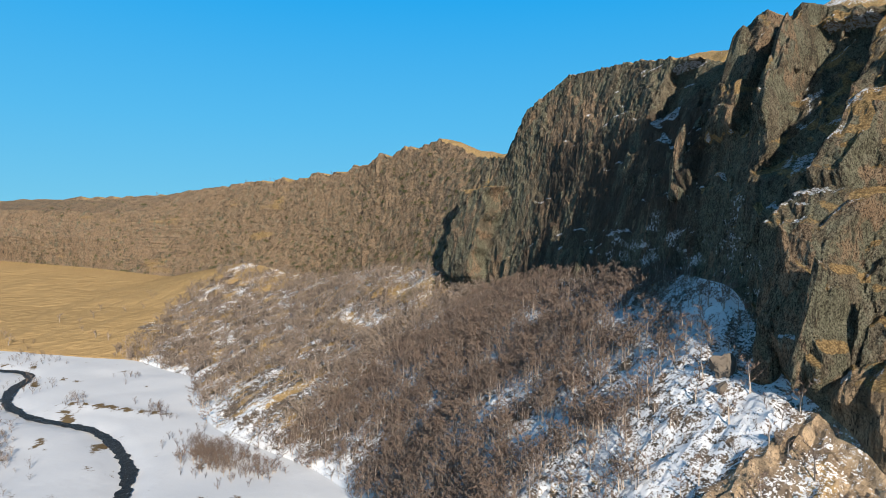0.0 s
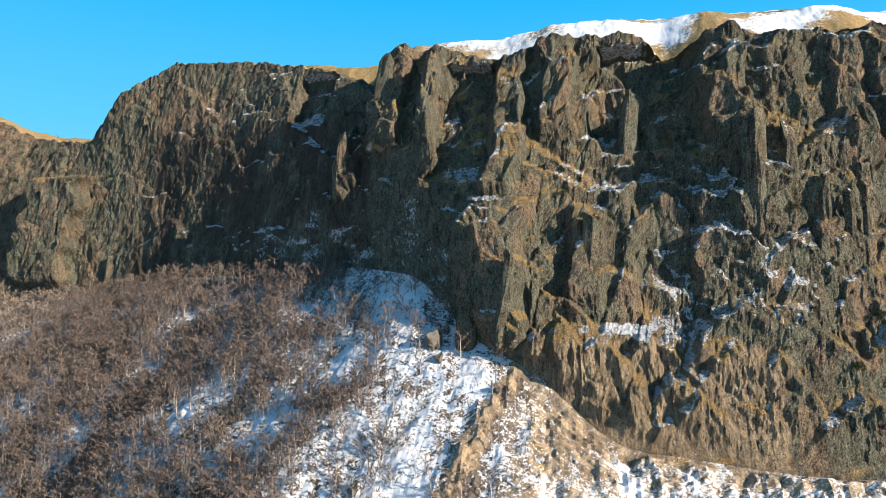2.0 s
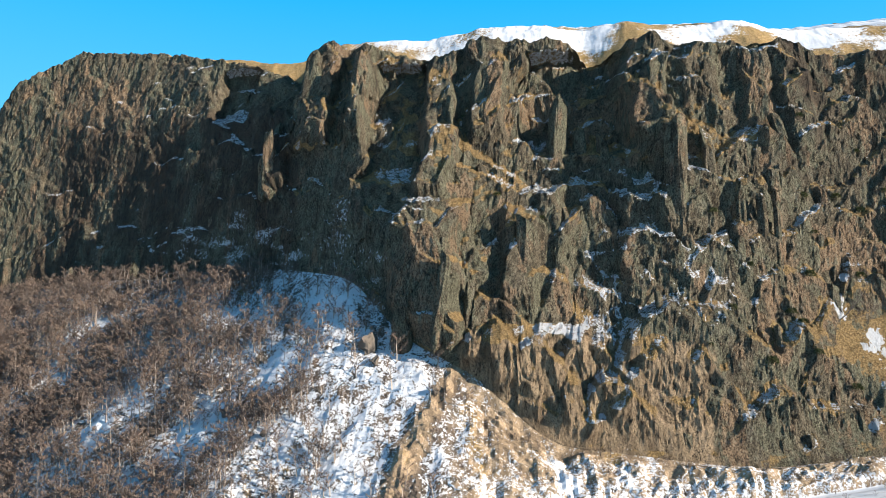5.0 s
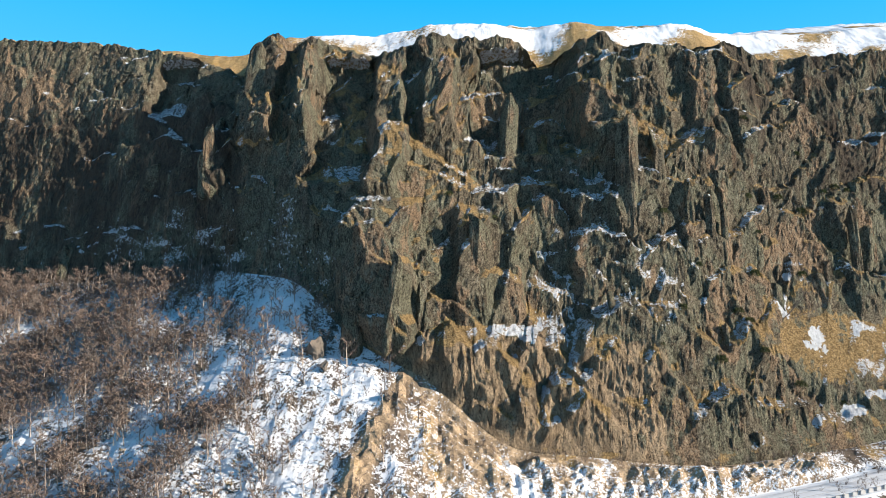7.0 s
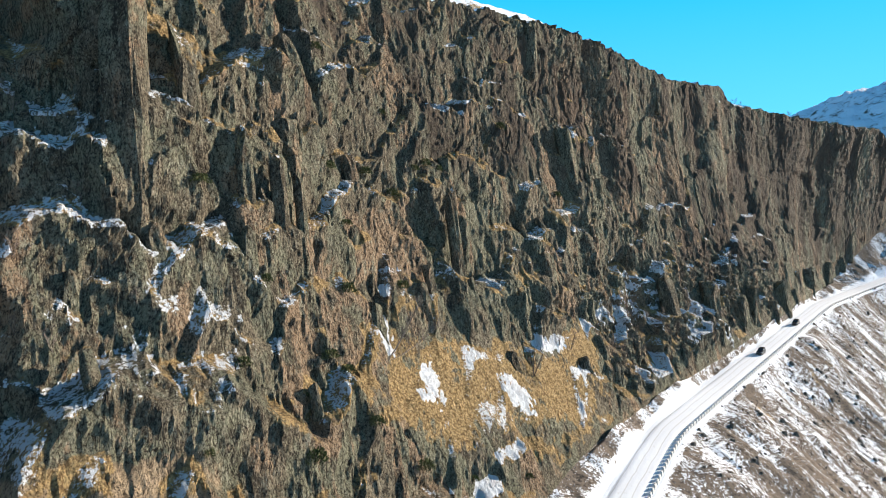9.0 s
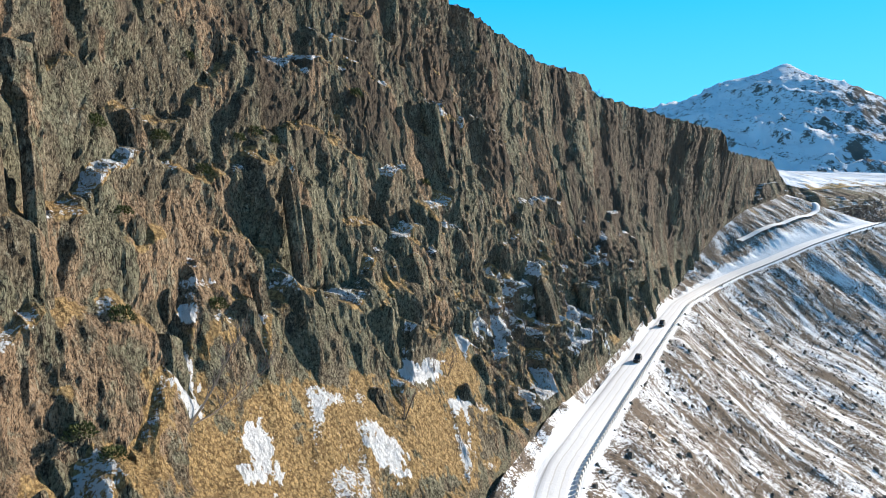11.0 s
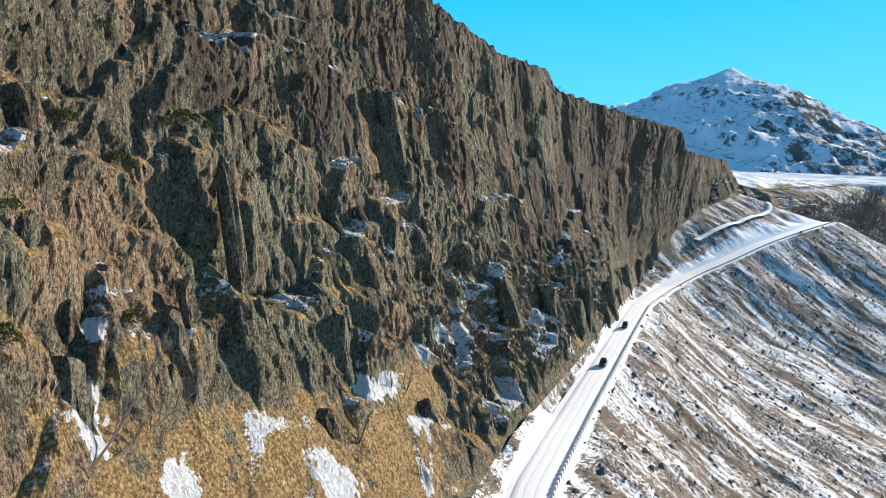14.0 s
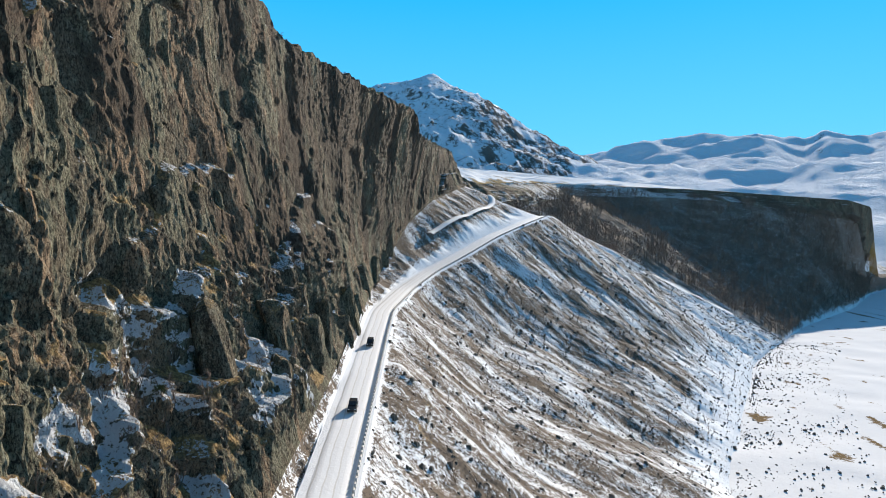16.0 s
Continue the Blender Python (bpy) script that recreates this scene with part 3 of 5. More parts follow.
# dark weathered skin of the sheer walls, and shade painted into the alcove
varnish_shade = (0.55 + 0.35 * fbm(ss / 7, z / 25, 125, 4)) * np.maximum(np.maximum(smooth(72, 100, ss) * smooth(300, 250, ss) * smooth(32, 44, z), 0.85 * smooth(10, 26, ss) * smooth(46, 54, z)), smooth(-118, -105, ss) * smooth(-45, -55, ss) * smooth(74, 64, z))
snow = np.maximum(snow, earth * (0.2 + 0.5 * smooth(0.1, -0.5, erosion(ss, z))))
snow = np.maximum(snow, 0.42 * smooth(-88, -72, ss) * smooth(-31, -36, ss) * smooth(54, 44, z + 5 * fbm(ss / 8, z / 6, 127, 3)) * (0.8 + 0.5 * fbm(ss / 5, z / 2, 129, 3)))
ragged = 0.5 * fbm(ss / 3, z / 3, 115, 4) + 0.45 * fbm(ss / 0.9, z / 0.7, 117, 3, 0.7)
for s0, z0, ds, dz in MEADOWS:
    grass = np.maximum(grass, smooth(1.25, 0.55, np.hypot((ss - s0) / ds, (z - z0) / dz) + ragged) * (0.1 + 0.65 * smooth(0.25, 0.58, up)))
for s0, z0, ds, dz in SNOWFIELDS:
    open_ground = s0 > 20 and z0 < 40
    ledge = 0.36 + 0.3 * smooth(0.15, 0.4, up) if open_ground and s0 > 58 else 0.2 + 0.5 * smooth(0.2, 0.45, up) if open_ground else 0.64 * smooth(0.3, 0.55, up)
    snow = np.maximum(snow, smooth(1.25, 0.6, np.hypot((ss - s0) / ds, (z - z0) / dz) + ragged) * ledge)
snow = np.minimum(snow, np.where((ss > 20) & (z < 40), np.where(ss < 58, 0.68, 0.58), np.where((z < 36) & (ss > -24) & (ss < -8), 0.6, 0.52)))
me = array_mesh("rock_face", FACE.reshape(-1, 3), grid_faces(*o.shape), [ROCK], {"snow": snow, "grass": grass, "red": red, "earth": earth, "varnish_shade": varnish_shade})
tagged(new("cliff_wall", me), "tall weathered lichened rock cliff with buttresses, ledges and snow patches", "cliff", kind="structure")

# the slope below it, with the bench for the road
road_in = lambda s: (shoulder(s)[0] - 4.3 * smooth(-16, 10, s) * smooth(285, 262, s) - 0.2, shoulder(s)[1] + 0.02)
def mid(s):
    """A line down the slope below the road, where it turns from steep to gentle."""
    (a, az), (b, bz) = shoulder(s), toe(s)
    steep = smooth(40, 90, s) * smooth(262, 225, s)
    far_out = np.minimum(17.5, 0.6 * (b - a))
    return a + (b - a) * 0.5 * (1 - steep) + far_out * steep, az + (bz - az) * 0.5 * (1 - steep) - 0.72 * far_out * steep


S_LOW = S[::2]
o, z = rows_through(S_LOW, [toe, mid, shoulder, road_in, base], [38, 38, 6, 32])
ss = np.broadcast_to(S_LOW, o.shape).copy()
rows = np.arange(o.shape[0])[:, None] / np.ones_like(o)
bench = (rows >= 76) & (rows <= 82)
roady = smooth(-20, 0, ss) * smooth(290, 262, ss)
rough = np.maximum(smooth(76, 70, rows), smooth(82, 89, rows)) * roady + (1 - roady)
span = smooth(0, 8, rows)
high_on = np.clip((rows - 10) / 104, 0, 1)
west = smooth(-232, -246, ss + 48 * high_on + 12 * fbm(ss / 30, o / 30, 151, 3))
d = span * rough * (1 - 0.4 * west) * (1.3 * fbm(ss / 18, o / 25, 131, 5) + (0.35 - 0.23 * roady) * fbm(ss / 2.2, o / 3, 133, 4) + 0.18 * ridged(ss / 9, o / 40, 135, 3) * roady)
gully = smooth(-30, -18, ss) * smooth(30, 12, ss)
spur = np.exp(-((ss + 24.3 + 0.6 * (29 - z)) / 1.6) ** 2) * smooth(15, 19, z) * smooth(32, 29, z)
d += gully * smooth(50, 79, rows) * (0.35 * erosion(ss, z) + 0.4 * fbm(ss / 1.7, o / 1.7, 145, 4, 0.6)) * rough + spur * (0.35 + 0.7 * ridged(ss / 1.6, z / 5, 149, 4) + 0.5 * fbm(ss / 1.3, z / 1.6, 147, 4, 0.6))
d *= smooth(114, 106, rows)
z2 = z + d - 0.9 * (1 - smooth(0, 3, rows))
SLOPE = sheet(ss, o + 0.6 * gully * d, z2)
nrm = grid_normals(SLOPE)
lean = aspect(nrm * np.sign(nrm[..., 2:3] + 1e-9))
snow_forest = 0.5 + 0.3 * fbm(ss / 9, o / 9, 155, 4) + 0.25 * fbm(ss / 1.7, o / 0.9, 156, 3, 0.7) - 0.4 * lean + 0.2 * smooth(-60, -38, ss)
snow_right = 0.395 + 0.26 * fbm(ss / 2.4 + 0.1 * o, o / 6, 157, 4, 0.6) + 0.18 * fbm(ss / 9 + 0.05 * o, o / 30, 158, 3) + 0.25 * smooth(-10, 25, o)
snow = snow_forest * (1 - smooth(-15, 20, ss)) + snow_right * smooth(-15, 20, ss)
runnel = gully * smooth(0, 2.5, ss + 24.3 + 0.6 * (29 - z))
snow = snow * (1 - runnel * smooth(42, 66, rows)) * (1 - west) + runnel * smooth(42, 66, rows) * (0.2 + 0.45 * smooth(0.2, -0.4, erosion(ss, z)) + 0.3 * smooth(21, 18, z + 2.5 * fbm(ss / 2.5, o / 2, 153, 3)))
snow *= 1 - 0.8 * np.minimum(spur, 1)
snow = np.where(bench & (roady > 0.5), 0.95, snow)
snow += 0.5 * smooth(80, 83, rows) * smooth(94, 85, rows) * roady * smooth(10, 40, ss)
snow *= 1 - 0.6 * smooth(315, 350, ss)
snow += 0.5 * smooth(16, 0, rows + 6 * fbm(ss / 6, o / 6, 159, 3)) * (1 - west)
wooded = smooth(-115, -140, ss)
snow -= 0.1 * wooded * (1 - west)
grass = 0.16 + 0.5 * fbm(ss / 5, o / 8, 161, 4) + 1.1 * west + 0.3 * wooded + 0.05 * gully - 0.5 * smooth(300, 360, ss) - 0.12 * smooth(20, 60, ss)
grass += 0.8 * wooded * smooth(0.86, 0.95, high_on + 0.06 * fbm(ss / 12, o / 5, 163, 3))
me = array_mesh("talus_slope", SLOPE.reshape(-1, 3), grid_faces(*o.shape), [TALUS], {"snow": snow, "grass": grass, "earth": np.maximum(runnel, spur) * smooth(30, 60, rows)})
tagged(new("ground_talus", me), "steep talus slope with patchy snow, dry grass and soil", "slope", kind="structure")

# the high ground behind the rim
behind = lambda s: (rim(s)[0] - 6, rim(s)[1] + 0.3)
def knoll(s):
    """The swell of the plateau close behind the rim."""
    (a, az), (b, bz) = rim(s), brow(s)
    return a + 0.4 * (b - a), az + (0.51 - 0.14 * smooth(100, 140, s)) * (bz - az)


crest = lambda s: (brow(s)[0] - 150, brow(s)[1] + 14)
o, z = rows_through(S, [rim, behind, knoll, brow, crest], [10, 12, 8, 6])
ss = np.broadcast_to(S, o.shape).copy()
rows = np.arange(o.shape[0])[:, None] / np.ones_like(o)
z2 = z + smooth(2, 14, rows) * (0.8 * fbm(ss / 14, o / 14, 171, 4) + 0.15 * fbm(ss / 2, o / 2, 173, 3))
z2[0] = FACE[-1, :, 2] - 0.05
for i in range(1, 10):
    z2[i] += (FACE[-1, :, 2] - z[0]) * (1 - i / 10)
TOP = sheet(ss, o, z2)
TOP[0, :, :2] = FACE[-1, :, :2]
for i in range(1, 10):
    TOP[i, :, :2] += (FACE[-1, :, :2] - sheet(ss, o, z)[0, :, :2]) * (1 - i / 10)
snow = (0.38 + 0.7 * fbm(ss / 20, o / 12, 175, 4) + 0.25 * smooth(30, 90, ss)) * smooth(-75, -10, ss) + 0.22 * smooth(-150, -80, ss)
snow = snow * (1 - smooth(262, 280, ss)) + smooth(262, 280, ss) * (0.72 + 0.35 * fbm(ss / 18, o / 12, 179, 4))
snow *= 0.55 + 0.45 * smooth(8, 16, rows + 4 * fbm(ss / 6, o / 4, 178, 3))
grass = 0.7 + 0.3 * fbm(ss / 10, o / 10, 177, 3) - 0.9 * smooth(280, 330, ss)
me = array_mesh("plateau", TOP.reshape(-1, 3), grid_faces(*o.shape), [TURF], {"snow": snow, "grass": grass})
tagged(new("ground_plateau", me), "rounded plateau of dry golden turf and wind-blown snow", "plateau", kind="structure")

# the valley floor, one sheet to the horizon
u = np.concatenate((-np.geomspace(4500, 420, 14), np.linspace(-400, 420, 330), np.geomspace(440, 4500, 14)))
v = np.concatenate((-np.geomspace(4500, 130, 16), np.linspace(-120, 320, 180), np.geomspace(340, 4500, 14)))
ss, oo = np.meshgrid(u, v)
RIVER = [(-420, 150), (-330, 60), (-280, 5), (-252, -10), (-240, -22), (-228, -22), (-217, -16), (-198, -13), (-178, -17.5), (-164, -27), (-151, -29), (-131, -28.5), (-117, -24), (-95, -12), (-50, 30), (0, 70), (200, 150), (420, 260), (700, 420)]
rp = np.array(RIVER, dtype=float)
rs = np.linspace(-420, 700, 1200)
k = np.exp(-0.5 * (np.arange(-12, 13) / 5.0) ** 2)
k /= k.sum()
ro = np.convolve(np.pad(np.interp(rs, rp[:, 0], rp[:, 1]), 12, "edge"), k, "valid")
away = np.abs(oo - np.interp(ss, rs, ro)) / np.hypot(1, np.interp(ss, rs, np.gradient(ro, rs)))
near = smooth(700, 300, np.hypot(ss, oo))
zz = near * (0.35 * fbm(ss / 22, oo / 22, 181, 4) + 0.1 * fbm(ss / 4, oo / 4, 183, 3)) - 0.9 * smooth(3.2, 1.4, away) - 0.35 * smooth(12, 4, away)
bare = 0.16 + 0.5 * smooth(0.25, 0.9, fbm(ss / 16, oo / 7, 185, 4)) + 0.25 * smooth(7, 3, away) * smooth(0, 0.6, fbm(ss / 9, oo / 9, 187, 3))
bank = np.abs((oo + 27) + 0.69 * (ss + 186)) / 1.2
bare += 0.55 * smooth(2.2, 0.6, bank + 0.8 * fbm(ss / 5, oo / 5, 189, 3)) * smooth(-192, -186, ss) * smooth(-158, -163, ss)
zz += 0.5 * smooth(2.5, 0.5, bank) * smooth(-192, -186, ss) * smooth(-158, -163, ss)
x, y = place(ss, oo)
me = array_mesh("valley_floor", np.stack((x, y, zz), -1).reshape(-1, 3), grid_faces(*ss.shape), [FLOOR], {"bare": bare}, True)
tagged(new("ground", me), "flat snow-covered valley floor with bare gravel streaks", "ground", kind="structure")
edge = 1.25 + 0.6 * gnoise(rs / 7, rs * 0, 191) + 0.7 * gnoise(rs / 1.9, rs * 0, 192)
tilt = np.hypot(1, np.gradient(ro, rs))
verts, faces = [], []
for j, side in enumerate((-1, 0, 1)):
    x, y = place(rs, ro + side * edge * tilt)
    verts.append(np.stack((x, y, np.full_like(x, -0.62)), -1))
me = array_mesh("river_water", np.array(verts).reshape(-1, 3), grid_faces(3, len(rs)), [WATER], None, True)
tagged(new("water_river", me), "narrow dark river winding through the snowy valley", "river", kind="structure")

# distant mountains
az = np.radians(np.linspace(-195, -100, 480))
rr = np.geomspace(640, 4600, 160)
aa, dd = np.meshgrid(az, rr)
deg = np.degrees(aa)
def ridge_line(points, at, width, k, bite):
    """A range of hills whose skyline stands at given degrees above the eye; at: its distance."""
    p = np.array(points)
    sky_up = np.interp(deg, p[:, 0], p[:, 1])
    h = 44 + at * np.tan(np.radians(sky_up))
    h = h * (1 + bite * fbm(deg / 3.5, dd / 500, k, 4, 0.5))
    front = np.clip((dd - (at - width)) / width, 0, 1)
    back = np.clip(1 - (dd - at) / (width * 1.2), 0, 1)
    return h * np.where(dd < at, front ** 1.25, back)
xx, yy = -np.sin(aa) * dd, np.cos(aa) * dd
hills = np.maximum.reduce([
    ridge_line([(-200, 6), (-185, 7), (-172, 7.7), (-169.4, 7.2), (-166.8, 7.7), (-165.3, 7.0), (-163, 7.8), (-159.6, 8.2), (-155, 7.7), (-151, 7.4), (-147.5, 6.2), (-144, 7.7), (-141, 5.4), (-95, 3)], 3400, 2700, 211, 0.02),
    ridge_line([(-200, 5), (-175, 4.6), (-168, 5.0), (-160, 4.6), (-155, 5.6), (-150, 5.2), (-147, 5.6), (-140, 4), (-95, 2)], 2100, 1400, 213, 0.05),
    ridge_line([(-200, 2), (-172, 2.6), (-165, 3.4), (-158, 3.2), (-150, 3.8), (-140, 4.5), (-95, 4)], 1300, 600, 215, 0.05)])
soft_hills = hills + (8 + 0.02 * dd) * (0.5 * fbm(xx / 420, yy / 420, 217, 4, 0.5) + 0.6 * ridged(xx / 700, yy / 700, 218, 4)) * smooth(640, 1000, dd)
FAR = 2600
ux, uy = math.sin(radians(136.4)), math.cos(radians(136.4))
px, py = 45 + FAR * ux, 14 + FAR * uy
ahead, aside = (xx - px) * ux + (yy - py) * uy, -(xx - px) * uy + (yy - py) * ux
# aside grows to the left of the summit
side_fall = np.where(aside > 0, np.interp(aside, [0, 60, 200, 330, 480, 1000], [0, 30, 90, 142, 190, 480]), np.interp(-aside, [0, 60, 130, 230, 400, 650, 900, 1200], [0, 55, 105, 175, 285, 430, 560, 700]))
fall = np.hypot(side_fall, 0.5 * np.where(ahead < 0, -ahead, ahead * 0.8))
peak = 695 - fall + (26 * ridged(xx / 260, yy / 260, 221, 4) + 17 * ridged(xx / 75, yy / 75, 223, 4)) * smooth(10, 150, fall) - 8
hz = np.maximum(soft_hills, peak)
hz = hz * smooth(640, 800, dd) - 8 * (1 - smooth(640, 700, dd))
P = np.stack((xx, yy, hz), -1)
nz = np.abs(grid_normals(P)[..., 2])
rib = ridged(xx / 110, yy / 110, 225, 6)
bare = np.where(peak > soft_hills - 6, 0.05 + 0.26 * smooth(0.84, 0.62, nz) + 0.16 * smooth(60, -250, aside) * smooth(-0.4, 0.4, rib) + 0.3 * smooth(0.0, 0.6, rib), 0.1 + 0.4 * smooth(0.9, 0.7, nz))
me = array_mesh("mountain_range", P.reshape(-1, 3), grid_faces(*xx.shape), [MOUNTAIN], {"bare": bare}, True)
tagged(new("backdrop_mountains", me), "distant snow-covered mountains with dark rock ribs", "mountains", kind="structure")

# the road
def ribbon(name, s, o, z, half, mat, across=9, raise_by=0.12):
    x, y = place(s, o)
    tx, ty = np.gradient(x), np.gradient(y)
    ln = np.hypot(tx, ty)
    nx, ny = -ty / ln, tx / ln
    w = np.linspace(-1, 1, across)
    verts = np.stack([np.stack((x + nx * half * t, y + ny * half * t, z + raise_by * (1 - 0.5 * t * t) - 0.25 * (abs(t) > 0.99)), -1) for t in w])
    masks = {"across": np.repeat((w + 1) / 2, len(s))}
    return array_mesh(name, verts.reshape(-1, 3), grid_faces(across, len(s)), [mat], masks, True)


rs = np.arange(-4, 266, 0.5)
ro, rz = shoulder(rs)
me = ribbon("road_surface", rs, ro - 2.35, rz, 1.85, ROAD)
tagged(new("road", me), "snow-packed mountain road with wheel tracks along the cliff foot", "road", kind="structure")


# ---- plants ----
SLOPE_IN = -(SLOPE[..., 0] * O[0] + SLOPE[..., 1] * O[1])


def land(s, o):
    """Height of the slope or the floor under a point."""
    c = min(max(int(np.searchsorted(S_LOW, s)), 0), len(S_LOW) - 1)
    if -o <= SLOPE_IN[0, c]:
        return 0.0
    return float(np.interp(-o, SLOPE_IN[:, c], SLOPE[:, c, 2]))


def prism(path, radii, verts, faces):
    """A three-sided tapered stem along a path."""
    k0 = len(verts)
    for p, r in zip(path, radii):
        for a in (0.3, 2.4, 4.5):
            verts.append((p[0] + r * math.cos(a), p[1] + r * math.sin(a), p[2]))
    for i in range(len(path) - 1):
        for j in range(3):
            a, b = k0 + 3 * i + j, k0 + 3 * i + (j + 1) % 3
            faces.append((a, b, b + 3)), faces.append((a, b + 3, a + 3))


def bare_tree(seed, limbs=11, twigs=13, spread=1.0, stems=1, twig_width=0.018, rough_stem=False):
    """A leafless tree one metre high: verts and triangles of its trunk and of its crown."""
    rnd = random.Random(seed)
    tv, tf, cv, cf = [], [], [], []
    for _ in range(stems):
        lx, ly = rnd.uniform(-0.16, 0.16) * (1 if stems == 1 else 3), rnd.uniform(-0.16, 0.16) * (1 if stems == 1 else 3)
        height = rnd.uniform(0.85, 1.0)
        trunk = [(lx * t * t + rnd.uniform(-0.012, 0.012), ly * t * t + rnd.uniform(-0.012, 0.012), height * t) for t in (0, 0.25, 0.5, 0.75, 1)]
        trunk[0] = (trunk[0][0], trunk[0][1], -0.06)
        if rough_stem:
            prism((trunk[0], trunk[4]), (0.026, 0.004), tv, tf)
        else:
            prism(trunk, (0.026, 0.021, 0.015, 0.009, 0.003), tv, tf)
        for i in range(limbs):
            t = 0.22 + 0.76 * (i + rnd.random()) / limbs
            k = min(int(t * 4), 3)
            f = t * 4 - k
            b = Vector(trunk[k]).lerp(Vector(trunk[k + 1]), f)
            a = rnd.uniform(0, 2 * math.pi)
            ln = spread * (0.14 + 0.2 * math.sin(math.pi * t)) * rnd.uniform(0.7, 1.3)
            rise = rnd.uniform(0.4, 1.1)
            e = b + Vector((math.cos(a) * ln, math.sin(a) * ln, ln * rise))
            m = b.lerp(e, 0.5) + Vector((0, 0, -0.1 * ln))
            prism((b, e), (0.008, 0.002), cv, cf)
            for _ in range(twigs):
                q = rnd.uniform(0.15, 1.0)
                p = b.lerp(m, q * 2) if q < 0.5 else m.lerp(e, q * 2 - 1)
                w = Vector((rnd.gauss(0, 1), rnd.gauss(0, 1), rnd.gauss(0.9, 0.7))).normalized() * rnd.uniform(0.07, 0.17)
                side = w.cross(Vector((rnd.gauss(0, 1), rnd.gauss(0, 1), rnd.gauss(0, 1)))).normalized() * twig_width * 0.5
                n0 = len(cv)
                cv += [tuple(p - side), tuple(p + side), tuple(p + w)]
                cf.append((n0, n0 + 1, n0 + 2))
    return (np.array(tv), np.array(tf)), (np.array(cv), np.array(cf))


KINDS = [bare_tree(40 + i, limbs=8 + i % 3, twigs=11, spread=(0.9, 1.1, 1.3)[i % 3], twig_width=0.03) for i in range(6)]
SHRUBS = [bare_tree(70 + i, limbs=4, twigs=8, spread=1.5, stems=3, twig_width=0.026, rough_stem=True) for i in range(4)]
FAR_KINDS = [bare_tree(90 + i, limbs=4, twigs=6, spread=1.4, twig_width=0.1, rough_stem=True) for i in range(4)]
WOOD_KINDS = [bare_tree(110 + i, limbs=6, twigs=10, spread=1.5, twig_width=0.07, rough_stem=True) for i in range(5)]
rng = random.Random(5)


def joined(name, kinds, spots, mats, label, category):
    """Plants past counting, joined into one object; spots: x, y, z, height, width, turn, kind."""
    allv, allf, alli, base_i = [], [], [], 0
    for x, y, z, h, w, turn, k in spots:
        c, sn = math.cos(turn), math.sin(turn)
        m = np.array(((c * w, -sn * w, 0), (sn * w, c * w, 0), (0, 0, h)))
        for slot, (v, f) in enumerate(kinds[k % len(kinds)]):
            allv.append(v @ m.T + (x, y, z))
            allf.append(f + base_i)
            alli.append(np.full(len(f), slot if slot == 0 else 1 + k % (len(mats) - 1)))
            base_i += len(v)
    me = array_mesh(name, np.concatenate(allv), np.concatenate(allf), mats, None, False, np.concatenate(alli))
    return tagged(new(name, me), label, category, kind="stuff")


def clump(s, o, k, size):
    return noise.noise((s / size, o / size, k * 1.7)) * 1.4


spots, near_spots, west_spots = [], [], []
tries = 0
for s0, o0, ds, do, n in ((-126, -42, 9, 4, 150), (-160, -7, 14, 4, 90), (-118, -47, 8, 3, 60)):
    for _ in range(n):
        s, o = rng.gauss(s0, ds * 0.6), rng.gauss(o0, do * 0.6)
        x, y = place(s, o)
        h = rng.uniform(1.2, 2.4)
        spots.append((x, y, max(land(s, o), 0.0), h, h * 1.2, rng.uniform(0, 6.28), rng.randrange(60)))
while len(spots) < 4300 and tries < 30000:
    tries += 1
    s = rng.uniform(-300, -23) if tries % 9 < 5 else rng.uniform(-132, -36)
    t_o, b_o = float(toe(s)[0]), float(base(s)[0])
    f = rng.random()
    o = t_o + (b_o - t_o) * f * 0.99
    dens = 0.8 if -128 < s < -52 + 14 * clump(s, o, 307, 9) else 0.75 if s <= -128 else 0.2
    if s < -128:
        dens *= 0.35 + 0.8 * (clump(s, o, 301, 9) > -0.25)
        dens *= 0.25 if f < 0.28 and s > -160 else 1.0
        dens *= 0.02 if s < -240 - 46 * f + 10 * clump(s, o, 303, 14) else 1.0
        dens *= 0.4 if f > 0.96 and s < -165 else 1.0
    else:
        dens *= 0.45 if clump(s, o, 305, 7) < -0.28 else 1.0
        dens *= 0.35 if f < 0.12 else 1.0
    if rng.random() > dens:
        continue
    x, y = place(s, o)
    h = rng.uniform(1.7, 3.4) if s > -128 else rng.uniform(2.0, 3.6)
    spot = (x, y, land(s, o), h, h * rng.uniform(0.9, 1.3), rng.uniform(0, 6.28), rng.randrange(60))
    if -74 < s < -23 and f > 0.3 and len(near_spots) < 270:
        near_spots.append(spot)
    elif s < -124:
        west_spots.append(spot)
    else:
        spots.append(spot)
joined("bare_wood", WOOD_KINDS, west_spots, [BARK, TWIG_ASH, TWIG_GREY, TWIG_ASH], "thick leafless grey-brown wood on the grassy snowy slope", "wood")
joined("bare_forest", KINDS, spots, [BARK, TWIG, TWIG_GREY, TWIG], "dense leafless brown birch forest on the snowy slope", "forest")

TREE_MESHES = []
for i, ((tv, tf), (cv, cf)) in enumerate(KINDS):
    TREE_MESHES.append((array_mesh("trunk", tv, tf, [BARK]), array_mesh("crown", cv, cf, [(TWIG, TWIG_GREY)[i % 2]])))


